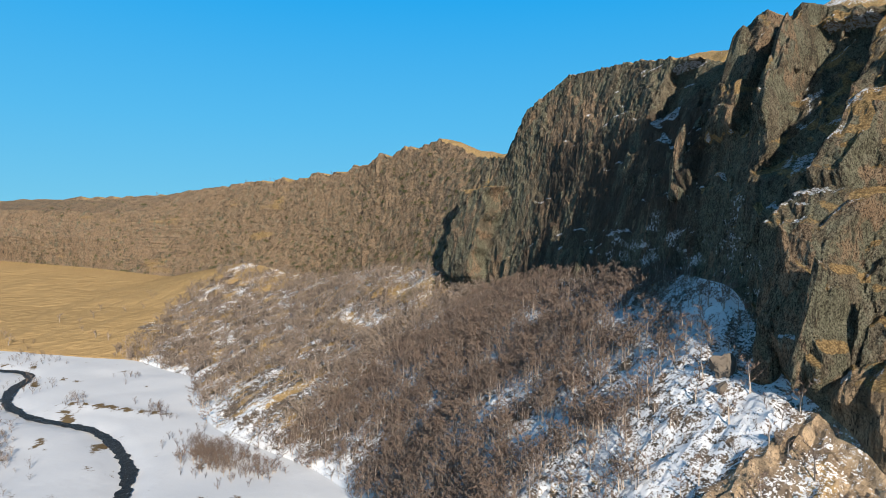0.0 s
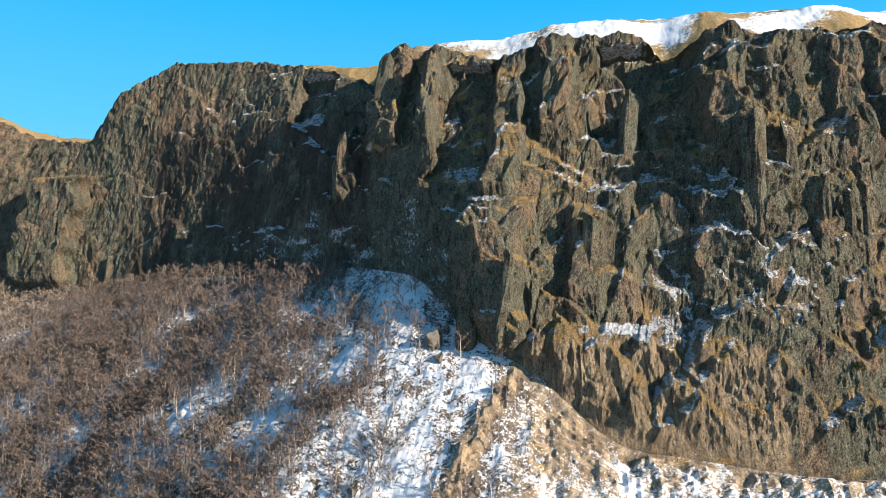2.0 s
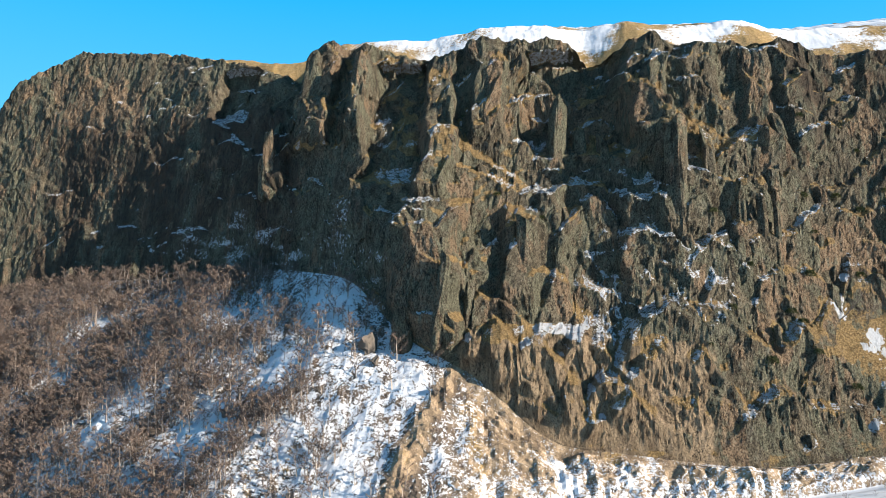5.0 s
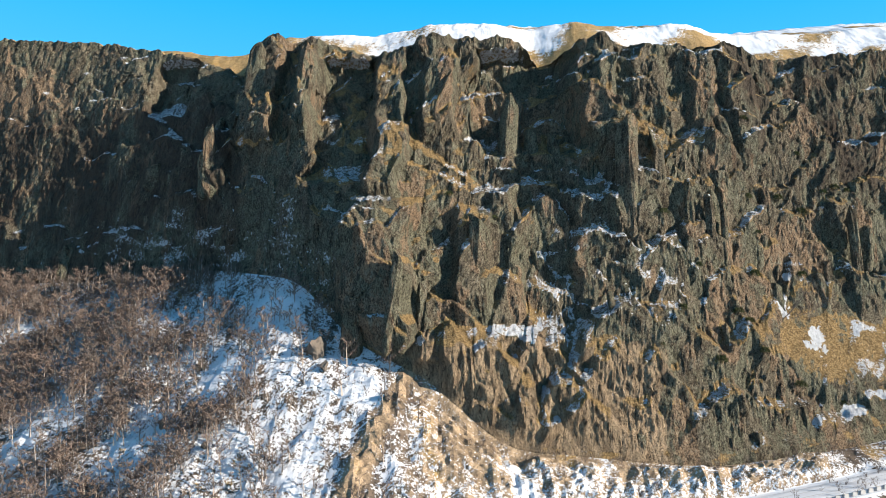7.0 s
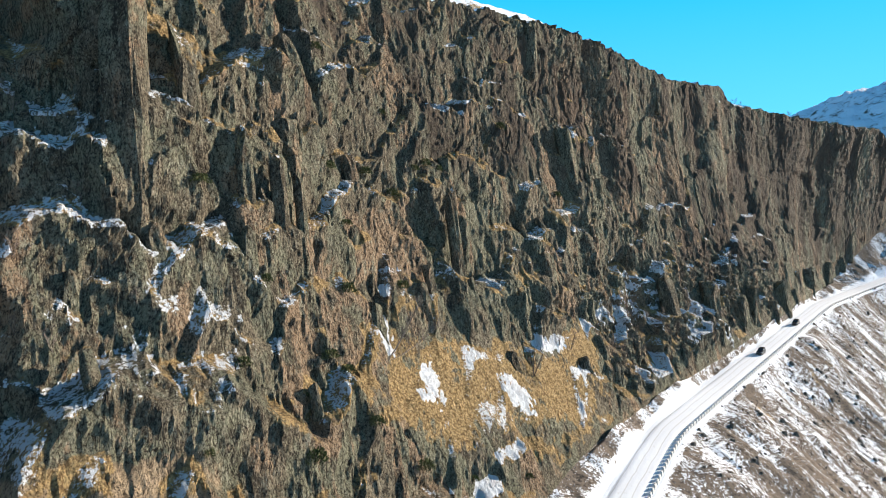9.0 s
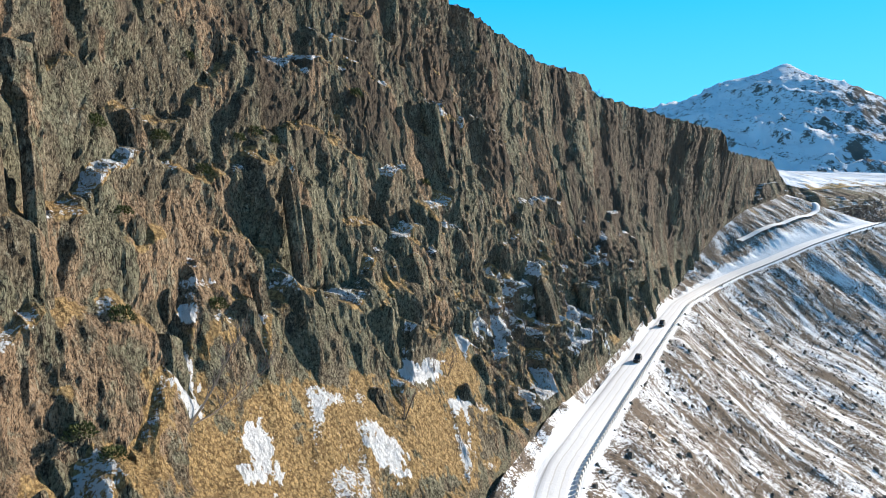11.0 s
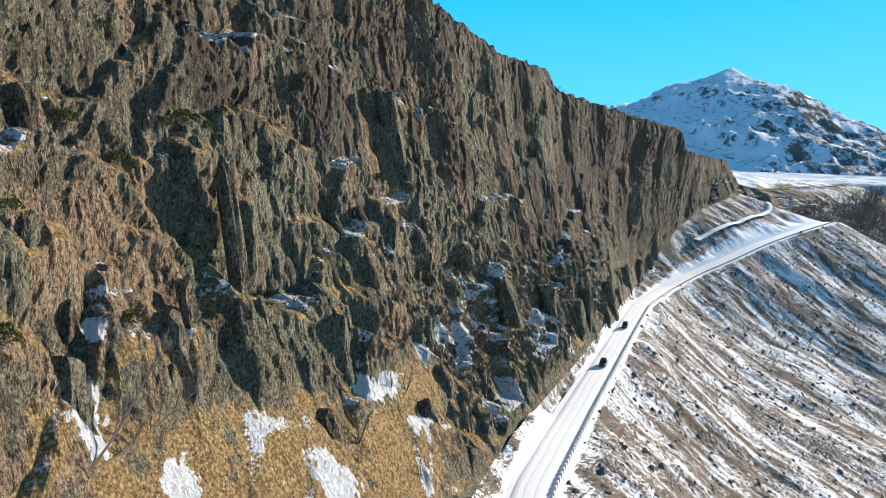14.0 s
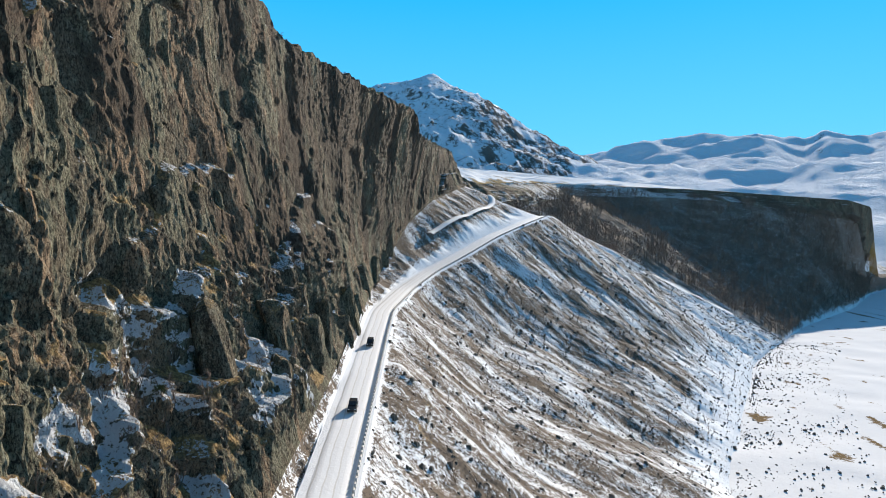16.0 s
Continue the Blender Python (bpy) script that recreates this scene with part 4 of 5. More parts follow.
def tree_thing(spot, name="bare_birch", label="leafless birch with pale trunk on the snowy slope", group="bare birches on the talus slope"):
    x, y, z, h, w, turn, k = spot
    root = tagged(new(name), label, "tree", group)
    trunk, crown = TREE_MESHES[k % len(TREE_MESHES)]
    part("trunk", trunk, root, "pale bark trunk")
    part("crown", crown, root, "bare brown twigs")
    root.matrix_world = Matrix.LocRotScale((x, y, z), Euler((0, 0, turn)), (w, w, h))
    return root


for spot in near_spots:
    tree_thing(spot)

# trees on the rims
rim_spots = []
for s in [-131, -128, -152, -226, -229, -262, -300, -305, -309, -313, -330, -360, -385, -392, 126, 130, 131.5, 133, 150, 154, 169]:
    c = int(np.searchsorted(S, s))
    p = TOP[6, c]
    h = rng.uniform(1.4, 2.6)
    rim_spots.append((p[0], p[1], p[2] - 0.05, h, h, rng.uniform(0, 6.28), rng.randrange(60)))
for spot in rim_spots:
    tree_thing(spot, "rim_tree", "small bare tree on the cliff rim", "bare trees along the rim")

# shrubs: on the slope below the road, in the gullies, on the valley floor
spots = []
for _ in range(900):
    s = rng.uniform(40, 300)
    t_o, b_o = float(toe(s)[0]), float(shoulder(s)[0])
    f = rng.random() ** 1.3
    o = t_o + (b_o - t_o) * f * 0.95
    if clump(s, o, 311, 10) < -0.05:
        continue
    x, y = place(s, o)
    h = rng.uniform(0.5, 1.3)
    spots.append((x, y, land(s, o), h, h * 0.9, rng.uniform(0, 6.28), rng.randrange(60)))
for s0, o0, ds, do, n in ((-165, -6, 26, 5, 150), (-188, -28, 8, 3, 22), (-166, -42, 8, 3, 40), (-128, -43, 13, 5, 170), (-210, -45, 5, 3, 10), (-215, -20, 10, 6, 30), (-255, -25, 20, 8, 60)):
    for _ in range(n):
        s, o = rng.gauss(s0, ds * 0.6), rng.gauss(o0, do * 0.6)
        x, y = place(s, o)
        h = rng.uniform(0.6, 1.9)
        spots.append((x, y, max(land(s, o), 0.0), h, h * 0.9, rng.uniform(0, 6.28), rng.randrange(60)))
for _ in range(260):
    s = rng.uniform(-45, 30)
    t_o, b_o = float(shoulder(s)[0]), float(base(s)[0])
    o = t_o + (b_o - t_o) * rng.random()
    x, y = place(s, o)
    h = rng.uniform(0.4, 1.1)
    spots.append((x, y, land(s, o), h, h, rng.uniform(0, 6.28), rng.randrange(60)))
joined("shrub_scatter", SHRUBS, spots, [TWIG_GREY, TWIG_GREY, TWIG], "low bare brown shrubs scattered over the snow", "shrubs")

# woods on the shaded ridge across the valley
spots = []
for _ in range(6000):
    s = rng.uniform(285, 600)
    f = rng.random()
    t_o, b_o = float(toe(s)[0]), float(base(s)[0])
    o = t_o + (b_o - t_o - 6) * f
    if s < 335 and f < 0.5:
        continue
    if clump(s, o, 321, 18) < -0.35:
        continue
    x, y = place(s, o)
    h = rng.uniform(3.0, 5.4)
    spots.append((x, y, land(s, o), h, h, rng.uniform(0, 6.28), rng.randrange(60)))
joined("ridge_woods", FAR_KINDS, spots, [TWIG_GREY, TWIG_ASH, TWIG], "dark leafless woods on the shaded ridge", "woods")


# ---- loose rocks ----
def rock_mesh(seed, sub=3):
    rnd = random.Random(seed)
    bm = bmesh.new()
    bmesh.ops.create_icosphere(bm, subdivisions=sub, radius=1.0)
    cuts = [(Vector((rnd.gauss(0, 1), rnd.gauss(0, 1), rnd.gauss(0, 1))).normalized(), rnd.uniform(0.34, 0.72)) for _ in range(11)]
    for v in bm.verts:
        for n, dist in cuts:
            over = v.co.dot(n) - dist
            if over > 0:
                v.co -= n * over
        v.co += v.co.normalized() * (0.22 * noise.noise(v.co * 2.3 + Vector((seed, 0, 0))) + 0.1 * noise.noise(v.co * 6 + Vector((0, seed, 0))))
    me = bpy.data.meshes.new("boulder")
    bm.to_mesh(me)
    bm.free()
    me.materials.append(STONE)
    return me


BOULDERS = [rock_mesh(i) for i in range(8)]
for _ in range(190):
    s = rng.uniform(60, 250)
    t_o, b_o = float(toe(s)[0]), float(shoulder(s)[0])
    o = t_o + 14 + (b_o - t_o - 16) * rng.random() ** 1.6
    x, y = place(s, o)
    r = rng.uniform(0.16, 0.5)
    ob = tagged(new("boulder", BOULDERS[rng.randrange(8)]), "dark angular boulder lying in the snow", "boulder", "boulders below the road")
    ob.matrix_world = Matrix.LocRotScale((x, y, max(land(s, o), 0) + 0.15 * r), Euler((rng.uniform(0, 6), rng.uniform(0, 6), rng.uniform(0, 6))), (r, r * rng.uniform(0.6, 1), r * rng.uniform(0.5, 0.9)))
for s, o, r in ((-36, -64.5, 2.0), (-34.5, -62.5, 0.9), (-52, -60, 0.8), (-46, -56, 0.7), (-41, -49, 1.0), (-27, -58.5, 0.7), (-49.5, -62, 0.6), (-142, -52, 0.7), (-138, -53, 0.5), (-135, -55, 0.6), (-131, -52, 0.5)):
    x, y = place(s, o)
    ob = tagged(new("boulder", BOULDERS[rng.randrange(8)]), "large weathered boulder on the snowy slope", "boulder", "boulders on the forest slope")
    ob.matrix_world = Matrix.LocRotScale((x, y, land(s, o) + 0.35 * r), Euler((rng.uniform(-0.4, 0.4), rng.uniform(-0.4, 0.4), rng.uniform(0, 6))), (r * 0.9, r * 0.8, r))
verts, faces = [], []
for i in range(9500):
    s = rng.uniform(50, 330)
    t_o, b_o = float(toe(s)[0]), float(shoulder(s)[0])
    o = t_o + (26 * rng.random() ** 2 if i % 3 == 0 else (b_o - t_o) * rng.random())
    x, y = place(s, o)
    r = rng.uniform(0.08, 0.22) * (2.4 if rng.random() < 0.16 else 1.0)
    bv = np.array([(math.cos(a) * rng.uniform(0.6, 1.2), math.sin(a) * rng.uniform(0.6, 1.2), -0.4) for a in (0.2, 1.4, 2.7, 3.9, 5.2)] + [(math.cos(a) * rng.uniform(0.3, 0.7), math.sin(a) * rng.uniform(0.3, 0.7), rng.uniform(0.4, 0.9)) for a in (0.5, 1.8, 3.0, 4.2, 5.5)])
    z = max(land(s, o), 0)
    k0 = len(verts)
    verts += [(x + r * a, y + r * b, z + r * c) for a, b, c in bv]
    for j in range(5):
        a, b = k0 + j, k0 + (j + 1) % 5
        faces += [(a, b, b + 5), (a, b + 5, a + 5)]
    faces += [(k0 + 5, k0 + 6, k0 + 7), (k0 + 5, k0 + 7, k0 + 8), (k0 + 5, k0 + 8, k0 + 9)]
me = array_mesh("scree", np.array(verts), np.array(faces), [STONE])
tagged(new("scree_stones", me), "small dark stones scattered over slope and valley floor", "scree", kind="stuff")


# ---- along the road ----
KERB = plain("weathered_concrete", (0.3, 0.29, 0.27), (0.45, 0.44, 0.42), 2.0)


def block_mesh(name, lx, ly, lz, bevel, mat):
    bm = bmesh.new()
    bmesh.ops.create_cube(bm, size=1.0)
    for v in bm.verts:
        v.co = Vector((v.co.x * lx, v.co.y * ly, (v.co.z + 0.5) * lz))
        if v.co.z > 0.5 * lz:
            v.co.x *= 0.92
            v.co.y *= 0.8
    bmesh.ops.bevel(bm, geom=list(bm.edges), offset=bevel, segments=1, affect="EDGES")
    me = bpy.data.meshes.new(name)
    bm.to_mesh(me)
    bm.free()
    me.materials.append(mat)
    return me


wall = tagged(new("guard_wall"), "low guard wall of snowy concrete blocks at the road edge", "guard wall")
BLOCK = block_mesh("block", 0.62, 0.2, 0.42, 0.03, KERB)
gs = np.arange(12, 258, 0.2)
gx, gy = place(gs, shoulder(gs)[0] - 0.35)
run = np.concatenate(([0], np.cumsum(np.hypot(np.diff(gx), np.diff(gy)))))
for i in range(int(run[-1] / 0.95)):
    s = float(np.interp(i * 0.95, run, gs))
    s2 = float(np.interp(i * 0.95 + 0.3, run, gs))
    x, y = place(s, float(shoulder(s)[0]) - 0.35)
    x2, y2 = place(s2, float(shoulder(s2)[0]) - 0.35)
    ob = part("block", BLOCK, wall)
    ob.matrix_world = pose(x, y, float(shoulder(s)[1]) - 0.02, 0, 0, math.degrees(math.atan2(y2 - y, x2 - x)) + rng.uniform(-2, 2))


PAINT = plain("dark_car_paint", (0.012, 0.013, 0.015), (0.02, 0.02, 0.022), 3.0, 0.25, 0.0, 0.5)
GLASS = plain("dark_car_glass", (0.01, 0.012, 0.014), (0.015, 0.017, 0.02), 3.0, 0.05, 0.0, 0.6)
RUBBER = plain("tyre_rubber", (0.02, 0.02, 0.02), (0.03, 0.03, 0.03), 8.0)
STEEL = plain("wheel_steel", (0.4, 0.4, 0.42), (0.5, 0.5, 0.52), 8.0, 0.35, 0.9)
LAMP = plain("lamp_glass", (0.6, 0.6, 0.6), (0.75, 0.75, 0.75), 8.0, 0.1)
REAR = plain("rear_lamp_red", (0.25, 0.01, 0.01), (0.3, 0.015, 0.012), 8.0, 0.2)


def profile_mesh(name, outline, half, mat, pinch=1.0, bevel=0.02):
    """A side outline (x, z) drawn out across the car; pinch narrows what lies above the waist."""
    bm = bmesh.new()
    left = [bm.verts.new((x, half * (pinch if z > 0.5 else 1), z)) for x, z in outline]
    right = [bm.verts.new((x, -half * (pinch if z > 0.5 else 1), z)) for x, z in outline]
    bm.faces.new(left), bm.faces.new(list(reversed(right)))
    for i in range(len(outline)):
        j = (i + 1) % len(outline)
        bm.faces.new((left[j], left[i], right[i], right[j]))
    bmesh.ops.recalc_face_normals(bm, faces=bm.faces)
    bmesh.ops.bevel(bm, geom=list(bm.edges), offset=bevel, segments=2, affect="EDGES")
    me = bpy.data.meshes.new(name)
    bm.to_mesh(me)
    bm.free()
    me.materials.append(mat)
    return me


def wheel_mesh(name, r, w, mat):
    bm = bmesh.new()
    bmesh.ops.create_cone(bm, cap_ends=True, segments=20, radius1=r, radius2=r, depth=w)
    bmesh.ops.bevel(bm, geom=[e for e in bm.edges if len(e.link_faces) == 2 and abs(e.verts[0].co.z - e.verts[1].co.z) < 1e-5], offset=0.2 * w, segments=2, affect="EDGES")
    bmesh.ops.rotate(bm, verts=bm.verts, matrix=Matrix.Rotation(math.pi / 2, 3, "X"))
    me = bpy.data.meshes.new(name)
    bm.to_mesh(me)
    bm.free()
    me.materials.append(mat)
    return me


def car_thing(label):
    """A boxy off-road car, 2.2 m long at the scale of this valley; its nose points along x."""
    root = tagged(new("car"), label, "car", "cars on the road")
    part("body", profile_mesh("body", [(-1.1, 0.18), (-1.12, 0.5), (-1.06, 0.56), (0.42, 0.56), (1.02, 0.5), (1.1, 0.42), (1.1, 0.18), (0.9, 0.14), (-0.9, 0.14)], 0.45, PAINT), root, "dark painted body")
    cabin = part("cabin", profile_mesh("cabin", [(-1.04, 0.55), (-0.98, 0.86), (-0.86, 0.9), (0.02, 0.9), (0.12, 0.87), (0.46, 0.55)], 0.43, PAINT, 0.86), root)
    part("windscreen", profile_mesh("windscreen", [(0.43, 0.6), (0.17, 0.84), (0.19, 0.85), (0.46, 0.6)], 0.35, GLASS, 0.9, 0.004), cabin, "dark glass")
    for side in (1, -1):
        for x0, x1 in ((-0.92, -0.42), (-0.36, 0.12)):
            me = profile_mesh("side_window", [(x0, 0.6), (x0, 0.82), (x1, 0.82), (x1 + 0.1, 0.6)], 0.008, GLASS, 1.0, 0.002)
            part("side_window", me, cabin, "dark glass").location = (0, side * 0.392, 0)
    part("rear_window", profile_mesh("rear_window", [(-1.04, 0.62), (-0.99, 0.82), (-1.01, 0.82), (-1.06, 0.62)], 0.33, GLASS, 0.95, 0.004), cabin, "dark glass")
    tyre, hub = wheel_mesh("tyre", 0.19, 0.13, RUBBER), wheel_mesh("rim", 0.11, 0.14, STEEL)
    for x in (-0.7, 0.7):
        for y in (-0.4, 0.4):
            w = part("wheel", tyre, root, "black tyre")
            w.location = (x, y, 0.19)
            part("rim", hub, w, "steel rim")
    for y in (-0.32, 0.32):
        part("headlight", block_mesh("headlight", 0.03, 0.16, 0.08, 0.006, LAMP), root, "clear lamp").location = (1.1, y, 0.38)
        part("tail_light", block_mesh("tail_light", 0.03, 0.09, 0.16, 0.006, REAR), root, "red lamp").location = (-1.115, y * 1.15, 0.36)
    part("bumper", block_mesh("bumper", 0.08, 0.86, 0.1, 0.015, RUBBER), root).location = (1.1, 0, 0.19)
    part("spare_wheel", wheel_mesh("spare_wheel", 0.17, 0.1, RUBBER), root, "black spare tyre").matrix_basis = pose(-1.17, 0, 0.5, 0, 0, 90)
    return root


for s, o, label in ((96.2, -67.7, "dark off-road car driving on the snowy road"), (119.9, -70.6, "small dark car following along the snowy road")):
    x, y = place(s, o)
    zc, z1, z0 = (float(shoulder(s + k)[1]) for k in (0, 1, -1))
    o1, o0 = (float(shoulder(s + k)[0]) for k in (1, -1))
    ax, ay = place(-2, o0 - o1)
    car_thing(label).matrix_world = pose(x, y, zc + 0.13, 0, math.degrees(math.atan2(z1 - z0, 2)), math.degrees(math.atan2(ay, ax)))


# the old track above the road
for name, pts in (("track_lower", [(196, -71), (206, -67), (220, -62), (236, -57), (246, -55), (254, -57)]), ("track_upper", [(252, -60), (262, -63.5), (274, -61), (288, -57), (300, -52)])):
    p = np.array(pts, dtype=float)
    ts = np.arange(p[0, 0], p[-1, 0], 0.8)
    to = np.interp(ts, p[:, 0], p[:, 1])
    to = np.convolve(np.pad(to, 4, "edge"), np.ones(9) / 9, "valid")
    tz = np.array([max(land(a, b + k) for k in (-0.8, 0, 0.8)) for a, b in zip(ts, to)])
    tz = np.convolve(np.pad(tz, 3, "edge"), np.ones(7) / 7, "valid")
    me = ribbon(name, ts, to, tz, 1.1, ROAD, 5, 0.35)
    tagged(new("road_" + name, me), "narrow snowy track on the slope above the road", "track", kind="structure")

# junipers and bushes on the ledges of the face
def face_point(s, z):
    c = min(int(np.searchsorted(S, s)), len(S) - 1)
    r = int(np.argmin(np.abs(FACE[:, c, 2] - z)))
    return FACE[r, c]


def juniper_mesh(seed):
    rnd = random.Random(seed)
    v, f = [], []
    for _ in range(420):
        a, b = rnd.uniform(0, 6.28), rnd.uniform(0, 1)
        r = (1 - 0.5 * b) * rnd.random() ** 0.4
        p = Vector((math.cos(a) * r, math.sin(a) * r, b * 0.9))
        w = (p + Vector((0, 0, 0.5)) + Vector((rnd.gauss(0, 0.4), rnd.gauss(0, 0.4), rnd.gauss(0, 0.4)))).normalized() * 0.24
        q = w.cross(Vector((rnd.gauss(0, 1), rnd.gauss(0, 1), rnd.gauss(0, 1)))).normalized() * 0.06
        k = len(v)
        v += [tuple(p - q), tuple(p + q), tuple(p + w)]
        f.append((k, k + 1, k + 2))
    return array_mesh("juniper", np.array(v), np.array(f), [JUNIPER])


JUNIPERS = [juniper_mesh(i) for i in range(3)]
for s, z in [(27.4, 39.9), (22.2, 45.4), (26.6, 50.4), (33.7, 51.2), (16.6, 35.4), (17.5, 34.2), (21.3, 50.4), (38.5, 44.1), (46, 39), (35.5, 52), (37, 51.5), (30, 48.5), (20, 40), (14, 33), (18, 31), (22, 27), (27, 25), (12, 30), (50, 58), (46, 60), (-20, 50), (-14, 47), (-25, 63), (33, 24), (8, 48), (5, 32), (60, 50), (9, 36), (12, 41), (23, 62), (31, 57), (72, 34)]:
    p = face_point(s, z)
    r = rng.uniform(0.4, 0.9)
    ob = tagged(new("juniper_bush", JUNIPERS[rng.randrange(3)]), "dense dark green juniper growing on a rock ledge", "bush", "junipers on the cliff")
    ob.matrix_world = Matrix.LocRotScale(Vector(p) + Vector((0, 0, -0.2 * r)), Euler((0, 0, rng.uniform(0, 6))), (r, r, r * rng.uniform(0.7, 1.1)))

APRON = [(rng.uniform(57, 96), rng.uniform(25.5, 39), rng.uniform(0.8, 1.9)) for _ in range(46)] + [(rng.uniform(-10, 0), rng.uniform(36, 55), rng.uniform(0.7, 1.4)) for _ in range(16)]
SHRUB_MESHES = [(array_mesh("stem", tv, tf, [TWIG_GREY]), array_mesh("crown", cv, cf, [(TWIG, TWIG_GREY)[i % 2]])) for i, ((tv, tf), (cv, cf)) in enumerate(SHRUBS)]
for s, z, h in [(41, 30.4, 2.8), (48, 32.5, 1.8), (50, 32, 2.2), (65, 32, 2.0), (67, 31.5, 1.6), (71, 34, 2.2), (73, 36, 2.0), (70, 29, 1.8), (76, 31, 1.8), (60, 29, 1.3), (-12, 59, 1.8), (-4, 48, 1.6), (-2, 52, 1.5), (1, 46, 1.6), (-3, 43, 1.4), (-40, 47, 2.0), (-39, 50, 1.4), (14, 41, 1.0), (78, 28, 1.4), (82, 30, 1.3), (3, 40, 1.2), (46, 27, 1.4), (62, 30, 1.8), (66, 29, 2.2), (68, 33, 2.4), (69, 36, 1.8), (72, 31, 2.4), (74, 33, 2.0), (75, 38, 1.6), (77, 35, 2.0), (79, 32, 1.7), (72, 28, 2.0), (80, 36, 1.5), (58, 28, 1.5), (84, 33, 1.5), (70, 40, 1.4), (66, 35, 1.6)] + APRON:
    p = face_point(s, z)
    root = tagged(new("bare_shrub"), "leafless grey-brown shrub rooted on a rock ledge", "shrub", "shrubs on the cliff")
    k = rng.randrange(4)
    part("stem", SHRUB_MESHES[k][0], root), part("crown", SHRUB_MESHES[k][1], root, "fine bare branches")
    root.matrix_world = Matrix.LocRotScale(Vector(p) + Vector((0, 0, -0.1)), Euler((0, 0, rng.uniform(0, 6))), (h * 0.8, h * 0.8, h))
for s, o, h in [(-42, -66, 1.7), (-40.5, -65, 1.5), (-33, -60, 1.2), (-44, -62, 1.2), (-30, -57, 1.3)]:
    x, y = place(s, o)
    root = tagged(new("bare_shrub"), "rounded leafless brown shrub standing in the snow", "shrub", "shrubs on the forest slope")
    k = rng.randrange(4)
    part("stem", SHRUB_MESHES[k][0], root), part("crown", SHRUB_MESHES[k][1], root, "fine bare branches")
    root.matrix_world = Matrix.LocRotScale((x, y, land(s, o) - 0.05), Euler((0, 0, rng.uniform(0, 6))), (h, h, h))

# the leaning tree on the meadow ledge
def leaning_tree(s, z, tips):
    """Two long stems from one root that lean out along the ledge; tips: where they end."""
    rnd = random.Random(8)
    root_at = Vector(face_point(s, z)) + Vector((0, 0, -0.1))
    root = tagged(new("leaning_tree"), "leafless tree leaning over the golden grass ledge", "tree")
    for ts, tz, lift in tips:
        e = Vector(face_point(ts, tz)) + Vector((O[0], O[1], 0)) * lift + Vector((0, 0, 0.8 * lift)) - root_at
        m = e * 0.5 + Vector((0, 0, -0.3))
        path = [Vector((0, 0, 0)), m * 0.5 + Vector((0, 0, -0.12)), m, (m + e) * 0.5 + Vector((0, 0, 0.1)), e]
        tv, tf, cv, cf = [], [], [], []
        prism(path, (0.11, 0.09, 0.07, 0.05, 0.02), tv, tf)
        for k in range(16):
            f = 0.3 + 0.7 * (k + rnd.random()) / 16
            a = min(int(f * 4), 3)
            b = path[a].lerp(path[a + 1], f * 4 - a)
            w = (Vector((0, 0, 0.9)) + e.normalized() * 0.5 + Vector((rnd.gauss(0, 0.5), rnd.gauss(0, 0.5), rnd.gauss(0, 0.3)))).normalized() * rnd.uniform(0.6, 1.5)
            prism((b, b + w * 0.6, b + w), (0.03, 0.018, 0.006), cv, cf)
            for _ in range(12):
                q = b + w * rnd.uniform(0.25, 1.0)
                tw = (w.normalized() + Vector((rnd.gauss(0, 0.6), rnd.gauss(0, 0.6), rnd.gauss(0, 0.5)))).normalized() * rnd.uniform(0.2, 0.55)
                prism((q, q + tw), (0.012, 0.004), cv, cf)
        part("stem", array_mesh("stem", np.array(tv), np.array(tf), [STEM]), root, "dark bare stem")
        part("crown", array_mesh("crown", np.array(cv), np.array(cf), [TWIG_GREY]), root, "fine bare twigs")
    root.location = root_at


STEM = varied("dark_bark", (0.075, 0.06, 0.048), (0.13, 0.105, 0.085))
leaning_tree(22.4, 34.2, ((27.2, 37.6, 1.2), (29.4, 35.6, 1.0)))

# dark bushes dotted over the far face
spots = []
BUSHES = []
for i in range(3):
    me = JUNIPERS[i]
    v = np.array([tuple(q.co) for q in me.vertices])
    f = np.array([tuple(q.vertices) for q in me.polygons])[::3]
    BUSHES.append(((v, f),))
verts, faces, k0 = [], [], 0
for _ in range(520):
    s = rng.uniform(-420, -150)
    f = rng.random() ** 1.3
    c = int(np.searchsorted(S, s))
    p = FACE[int(f * (FACE.shape[0] - 20)), c]
    r = rng.uniform(0.5, 1.2)
    v, t = BUSHES[rng.randrange(3)][0]
    verts.append(v * r + p - (0, 0, 0.2 * r))
    faces.append(t + k0)
    k0 += len(v)
me = array_mesh("far_bushes", np.concatenate(verts), np.concatenate(faces), [JUNIPER])
tagged(new("far_bushes", me), "dark green bushes dotted over the sunlit far cliff", "bushes", kind="stuff")


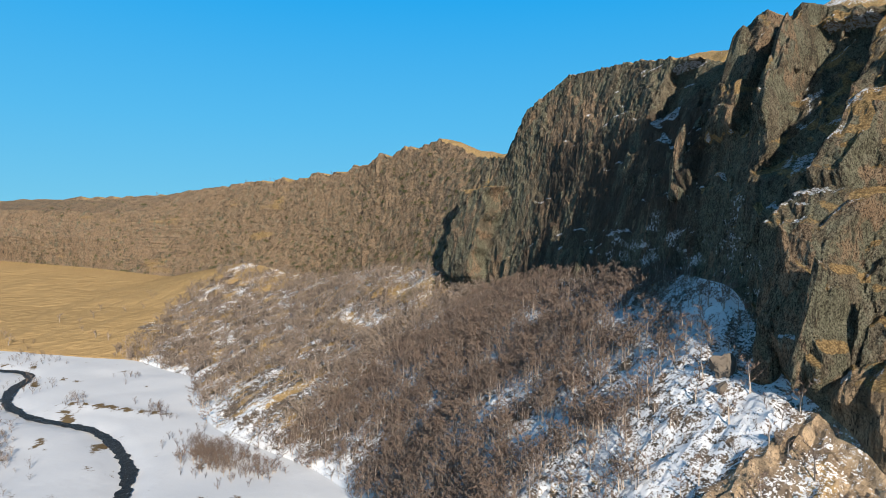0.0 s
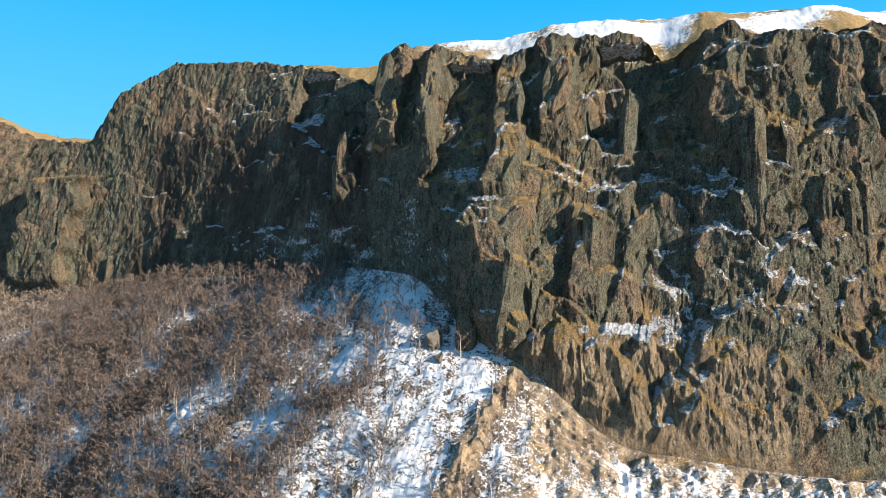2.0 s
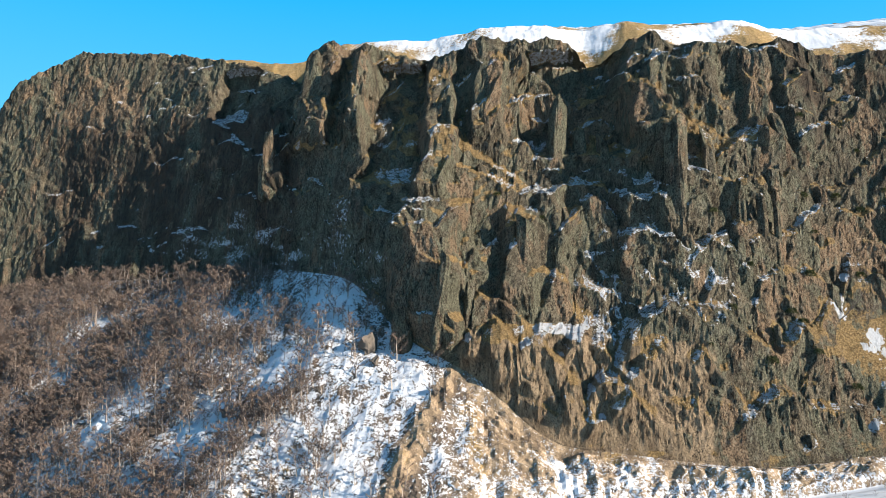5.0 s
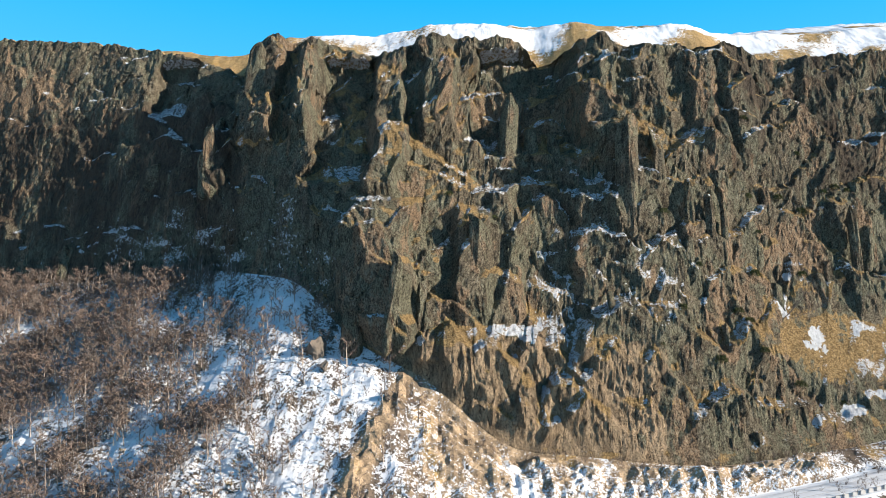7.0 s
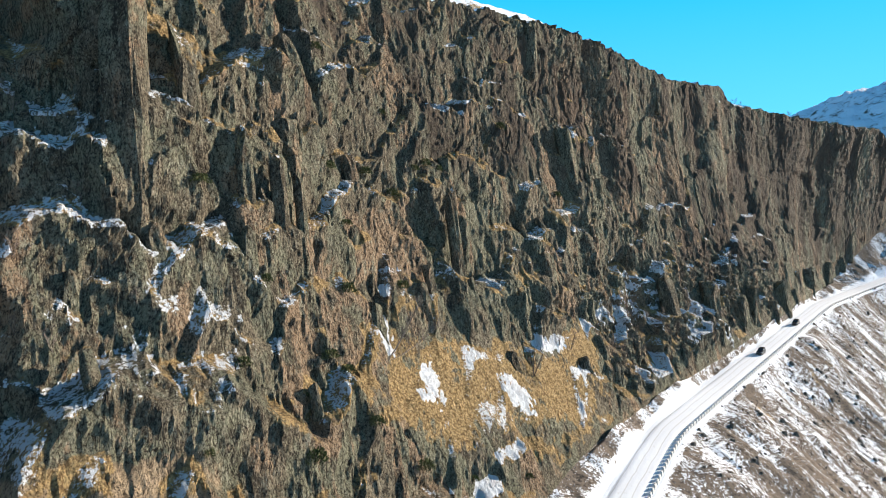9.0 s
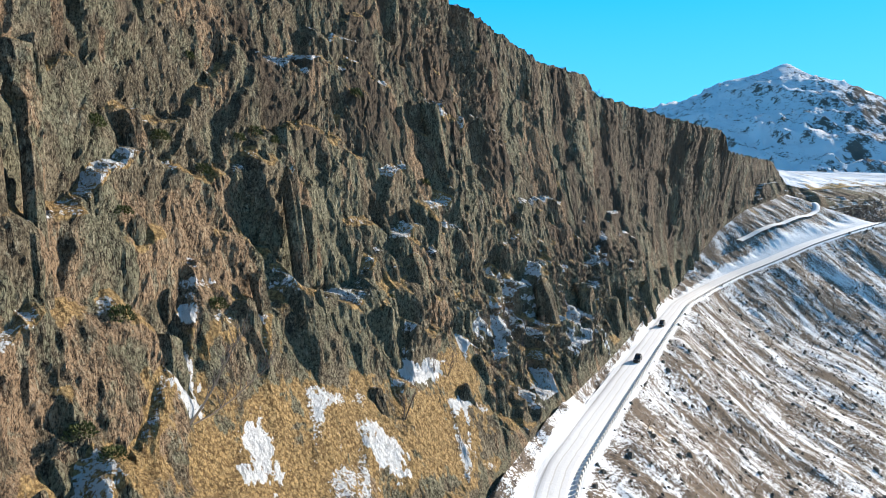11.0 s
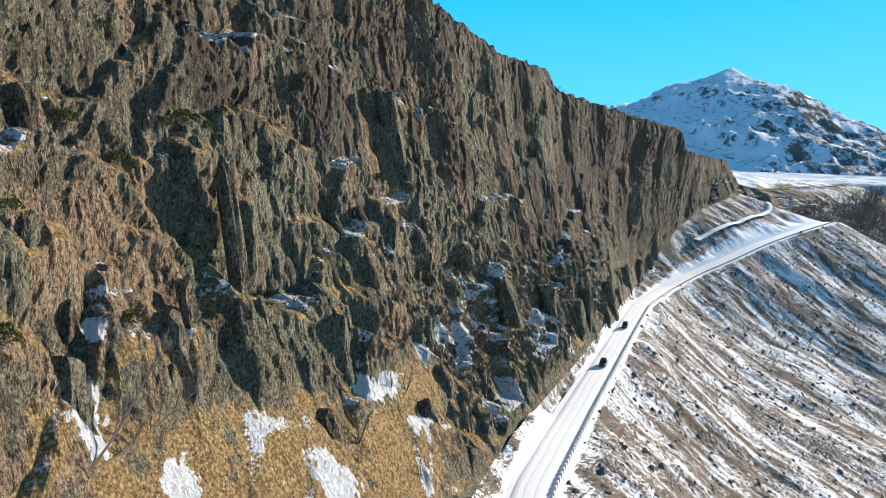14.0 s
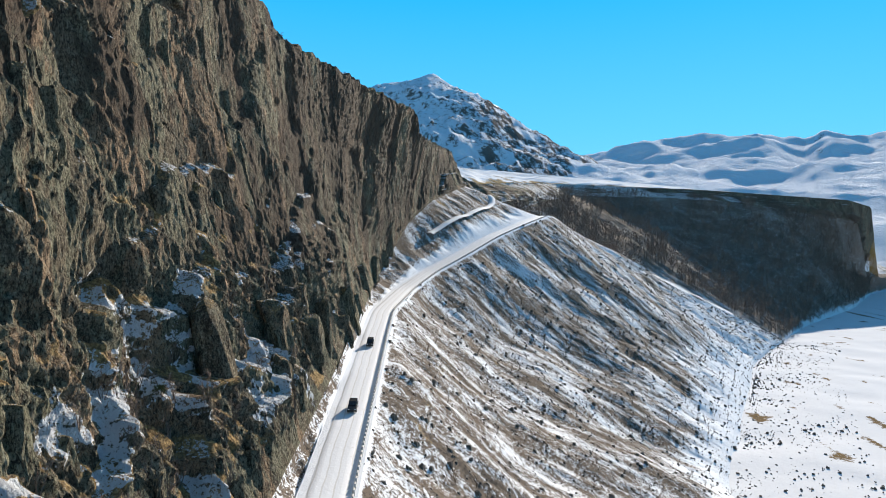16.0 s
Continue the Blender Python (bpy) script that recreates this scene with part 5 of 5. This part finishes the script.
# ---- crags: blocks and pillars that stand proud of the face ----
def crag_mesh(seed, taper, lean):
    """An angular pillar two metres high and about two wide, its top broken and ledged."""
    rnd = random.Random(seed)
    bm = bmesh.new()
    bmesh.ops.create_icosphere(bm, subdivisions=3, radius=1.0)
    cuts = []
    for i in range(7):
        a = i * 0.9 + rnd.uniform(-0.35, 0.35)
        cuts.append((Vector((math.cos(a), math.sin(a), rnd.uniform(-0.05, taper))).normalized(), rnd.uniform(0.45, 0.72)))
    for i in range(3):
        cuts.append((Vector((rnd.gauss(0, 0.5), rnd.gauss(0, 0.5), 1)).normalized(), rnd.uniform(0.62, 0.85)))
    for v in bm.verts:
        c = v.co * 1.25
        for n, dist in cuts:
            over = c.dot(n) - dist
            if over > 0:
                c -= n * over * 0.93
        q = Vector((c.x * 2.2, c.y * 2.2, c.z * 0.8)) + Vector((seed * 3.1, 0, 0))
        rib = 1 - 2 * abs(noise.noise(q))
        out = Vector((c.x, c.y, 0.15 * c.z)).normalized()
        c += out * (0.1 * rib + 0.13 * noise.noise(c * 3 + Vector((0, seed, 0))) + 0.06 * noise.noise(c * 8 + Vector((0, 0, seed))))
        c.x += lean * c.z
        v.co = c
    me = bpy.data.meshes.new("crag")
    bm.to_mesh(me)
    bm.free()
    me.materials.append(ROCK)
    up = np.array([v.normal.z for v in me.vertices], dtype=np.float32)
    for key, value in (("snow", smooth(0.6, 0.95, up) * 0.42), ("grass", smooth(0.45, 0.8, up) * 0.5), ("red", up * 0 + rnd.choice((0.0, 0.0, 0.35))), ("earth", up * 0)):
        me.attributes.new(key, "FLOAT", "POINT").data.foreach_set("value", value.astype(np.float32))
    return me


CRAGS = [crag_mesh(i, (0.05, 0.2, 0.35)[i % 3], (-0.1, 0.0, 0.12)[i // 3 % 3]) for i in range(9)]
cliff = bpy.data.objects["cliff_wall"]


def crag(s, z0, z1, half, stand, k, turn=0.0, lean=0.0):
    """A pillar from z0 to z1, half wide, its middle standing out by so many metres."""
    foot, head = Vector(face_point(s, z0)), Vector(face_point(s, z1))
    axis = head - foot
    axis = Vector((O[0], O[1], 0)) * 0.45 * max(-5.0, min(0.0, axis.x * O[0] + axis.y * O[1])) + Vector((0, 0, z1 - z0))
    h = 0.58 * axis.length
    turned = axis.to_track_quat("Z", "Y").to_matrix() @ Matrix.Rotation(radians(turn), 3, "Z") @ Matrix.Rotation(radians(lean), 3, "Y")
    ob = part("crag", CRAGS[k % 9], cliff)
    out = Vector((O[0], O[1], 0)) * (stand - 0.35 * half)
    ob.matrix_world = Matrix.LocRotScale((foot + head) * 0.5 + out, turned, (half * 1.25, half * 1.1, h))


for row in ((-26.6, 33, 42.3, 0.9, 0.8, 0, 20, -5), (-23.5, 33, 38.6, 0.75, 0.6, 4, -15, -5), (-31.8, 29, 34.2, 1.7, 1.2, 0, 10, 0),
            (-10.8, 53, 66.5, 1.7, 1.6, 2, 0, 0), (-7.2, 53, 61.5, 1.1, 1.0, 5, 30, 0), (-4.6, 53, 59.5, 1.2, 0.8, 1, 60, 0), (-16.4, 36, 47, 1.6, 0.0, 0, 15, 0),
            (35.9, 38, 50, 0.8, 0.2, 7, 0, 0), (12.0, 39, 52, 0.8, 0.1, 3, 0, 0), (14.6, 39, 51, 0.7, 0.1, 6, 25, 0), (16.6, 38, 49, 0.6, 0.1, 0, 0, 0),
            (-50.5, 66, 76.5, 1.8, 0.3, 5, 0, 0), (-42, 66, 75, 1.3, 0.4, 2, 20, 0), (-56.2, 52, 61, 1.3, 1.5, 8, 30, 5), (-57.5, 51, 57, 0.9, 1.3, 3, 0, 0), (29.5, 35.5, 40, 1.9, -0.2, 6, 30, 0), (23, 35, 38.5, 1.2, 0.0, 0, 0, 0), (44, 35, 38.5, 0.8, 0.1, 0, 0, 0),
             (39, 30.5, 33, 0.8, 0.0, 3, 0, 0), (51, 29, 31, 1.0, 0.0, 8, 0, 0),
            (80, 30, 40, 1.6, 0.4, 5, 20, 0), (93, 24, 36, 1.8, 0.3, 3, 0, 0), (88, 25, 33, 1.5, 0.3, 7, 45, 0), (58, 34, 37, 0.9, 0.0, 0, 0, 0), (64, 52, 60, 1.4, 0.3, 6, 10, 0), (4, 44, 60.5, 2.0, 0.4, 4, 0, 0), (8.5, 46, 59, 1.4, 0.3, 1, 40, 0)):
    crag(*row)
crng = random.Random(11)
for i in range(11):
    s = 103 + 7.4 * i + crng.uniform(-3.5, 3.5)
    low = float(base(s)[1])
    crag(s, low - 0.6, low + crng.uniform(3, 9), crng.uniform(1.0, 2.2), crng.uniform(-0.3, 0.2), 2 + 3 * crng.randrange(3), crng.uniform(-40, 40))
made = 0
while made < 232:
    s = crng.uniform(-48, 108) if made % 5 else crng.uniform(-150, -48)
    low, high = float(base(s)[1]), float(rim(s)[1])
    z0 = low + (high - low) * crng.random() ** 1.25 * 0.92
    if -35 < s < -11 and z0 < 50 or z0 < 33.5 and -28 < s < 0 or 22 < s < 56 and z0 < 34 or s > 85 and crng.random() < 0.5:
        continue
    half = 0.4 * math.exp(crng.gauss(0.1, 0.45))
    tall = half * crng.uniform(2.2, 5.0)
    z1 = min(z0 + tall, high - 0.4)
    if z1 - z0 < 1.2:
        continue
    crag(s, z0, z1, half, crng.uniform(-0.3, 0.25) * half, crng.randrange(9), crng.uniform(-35, 35), crng.uniform(-5, 5))
    made += 1
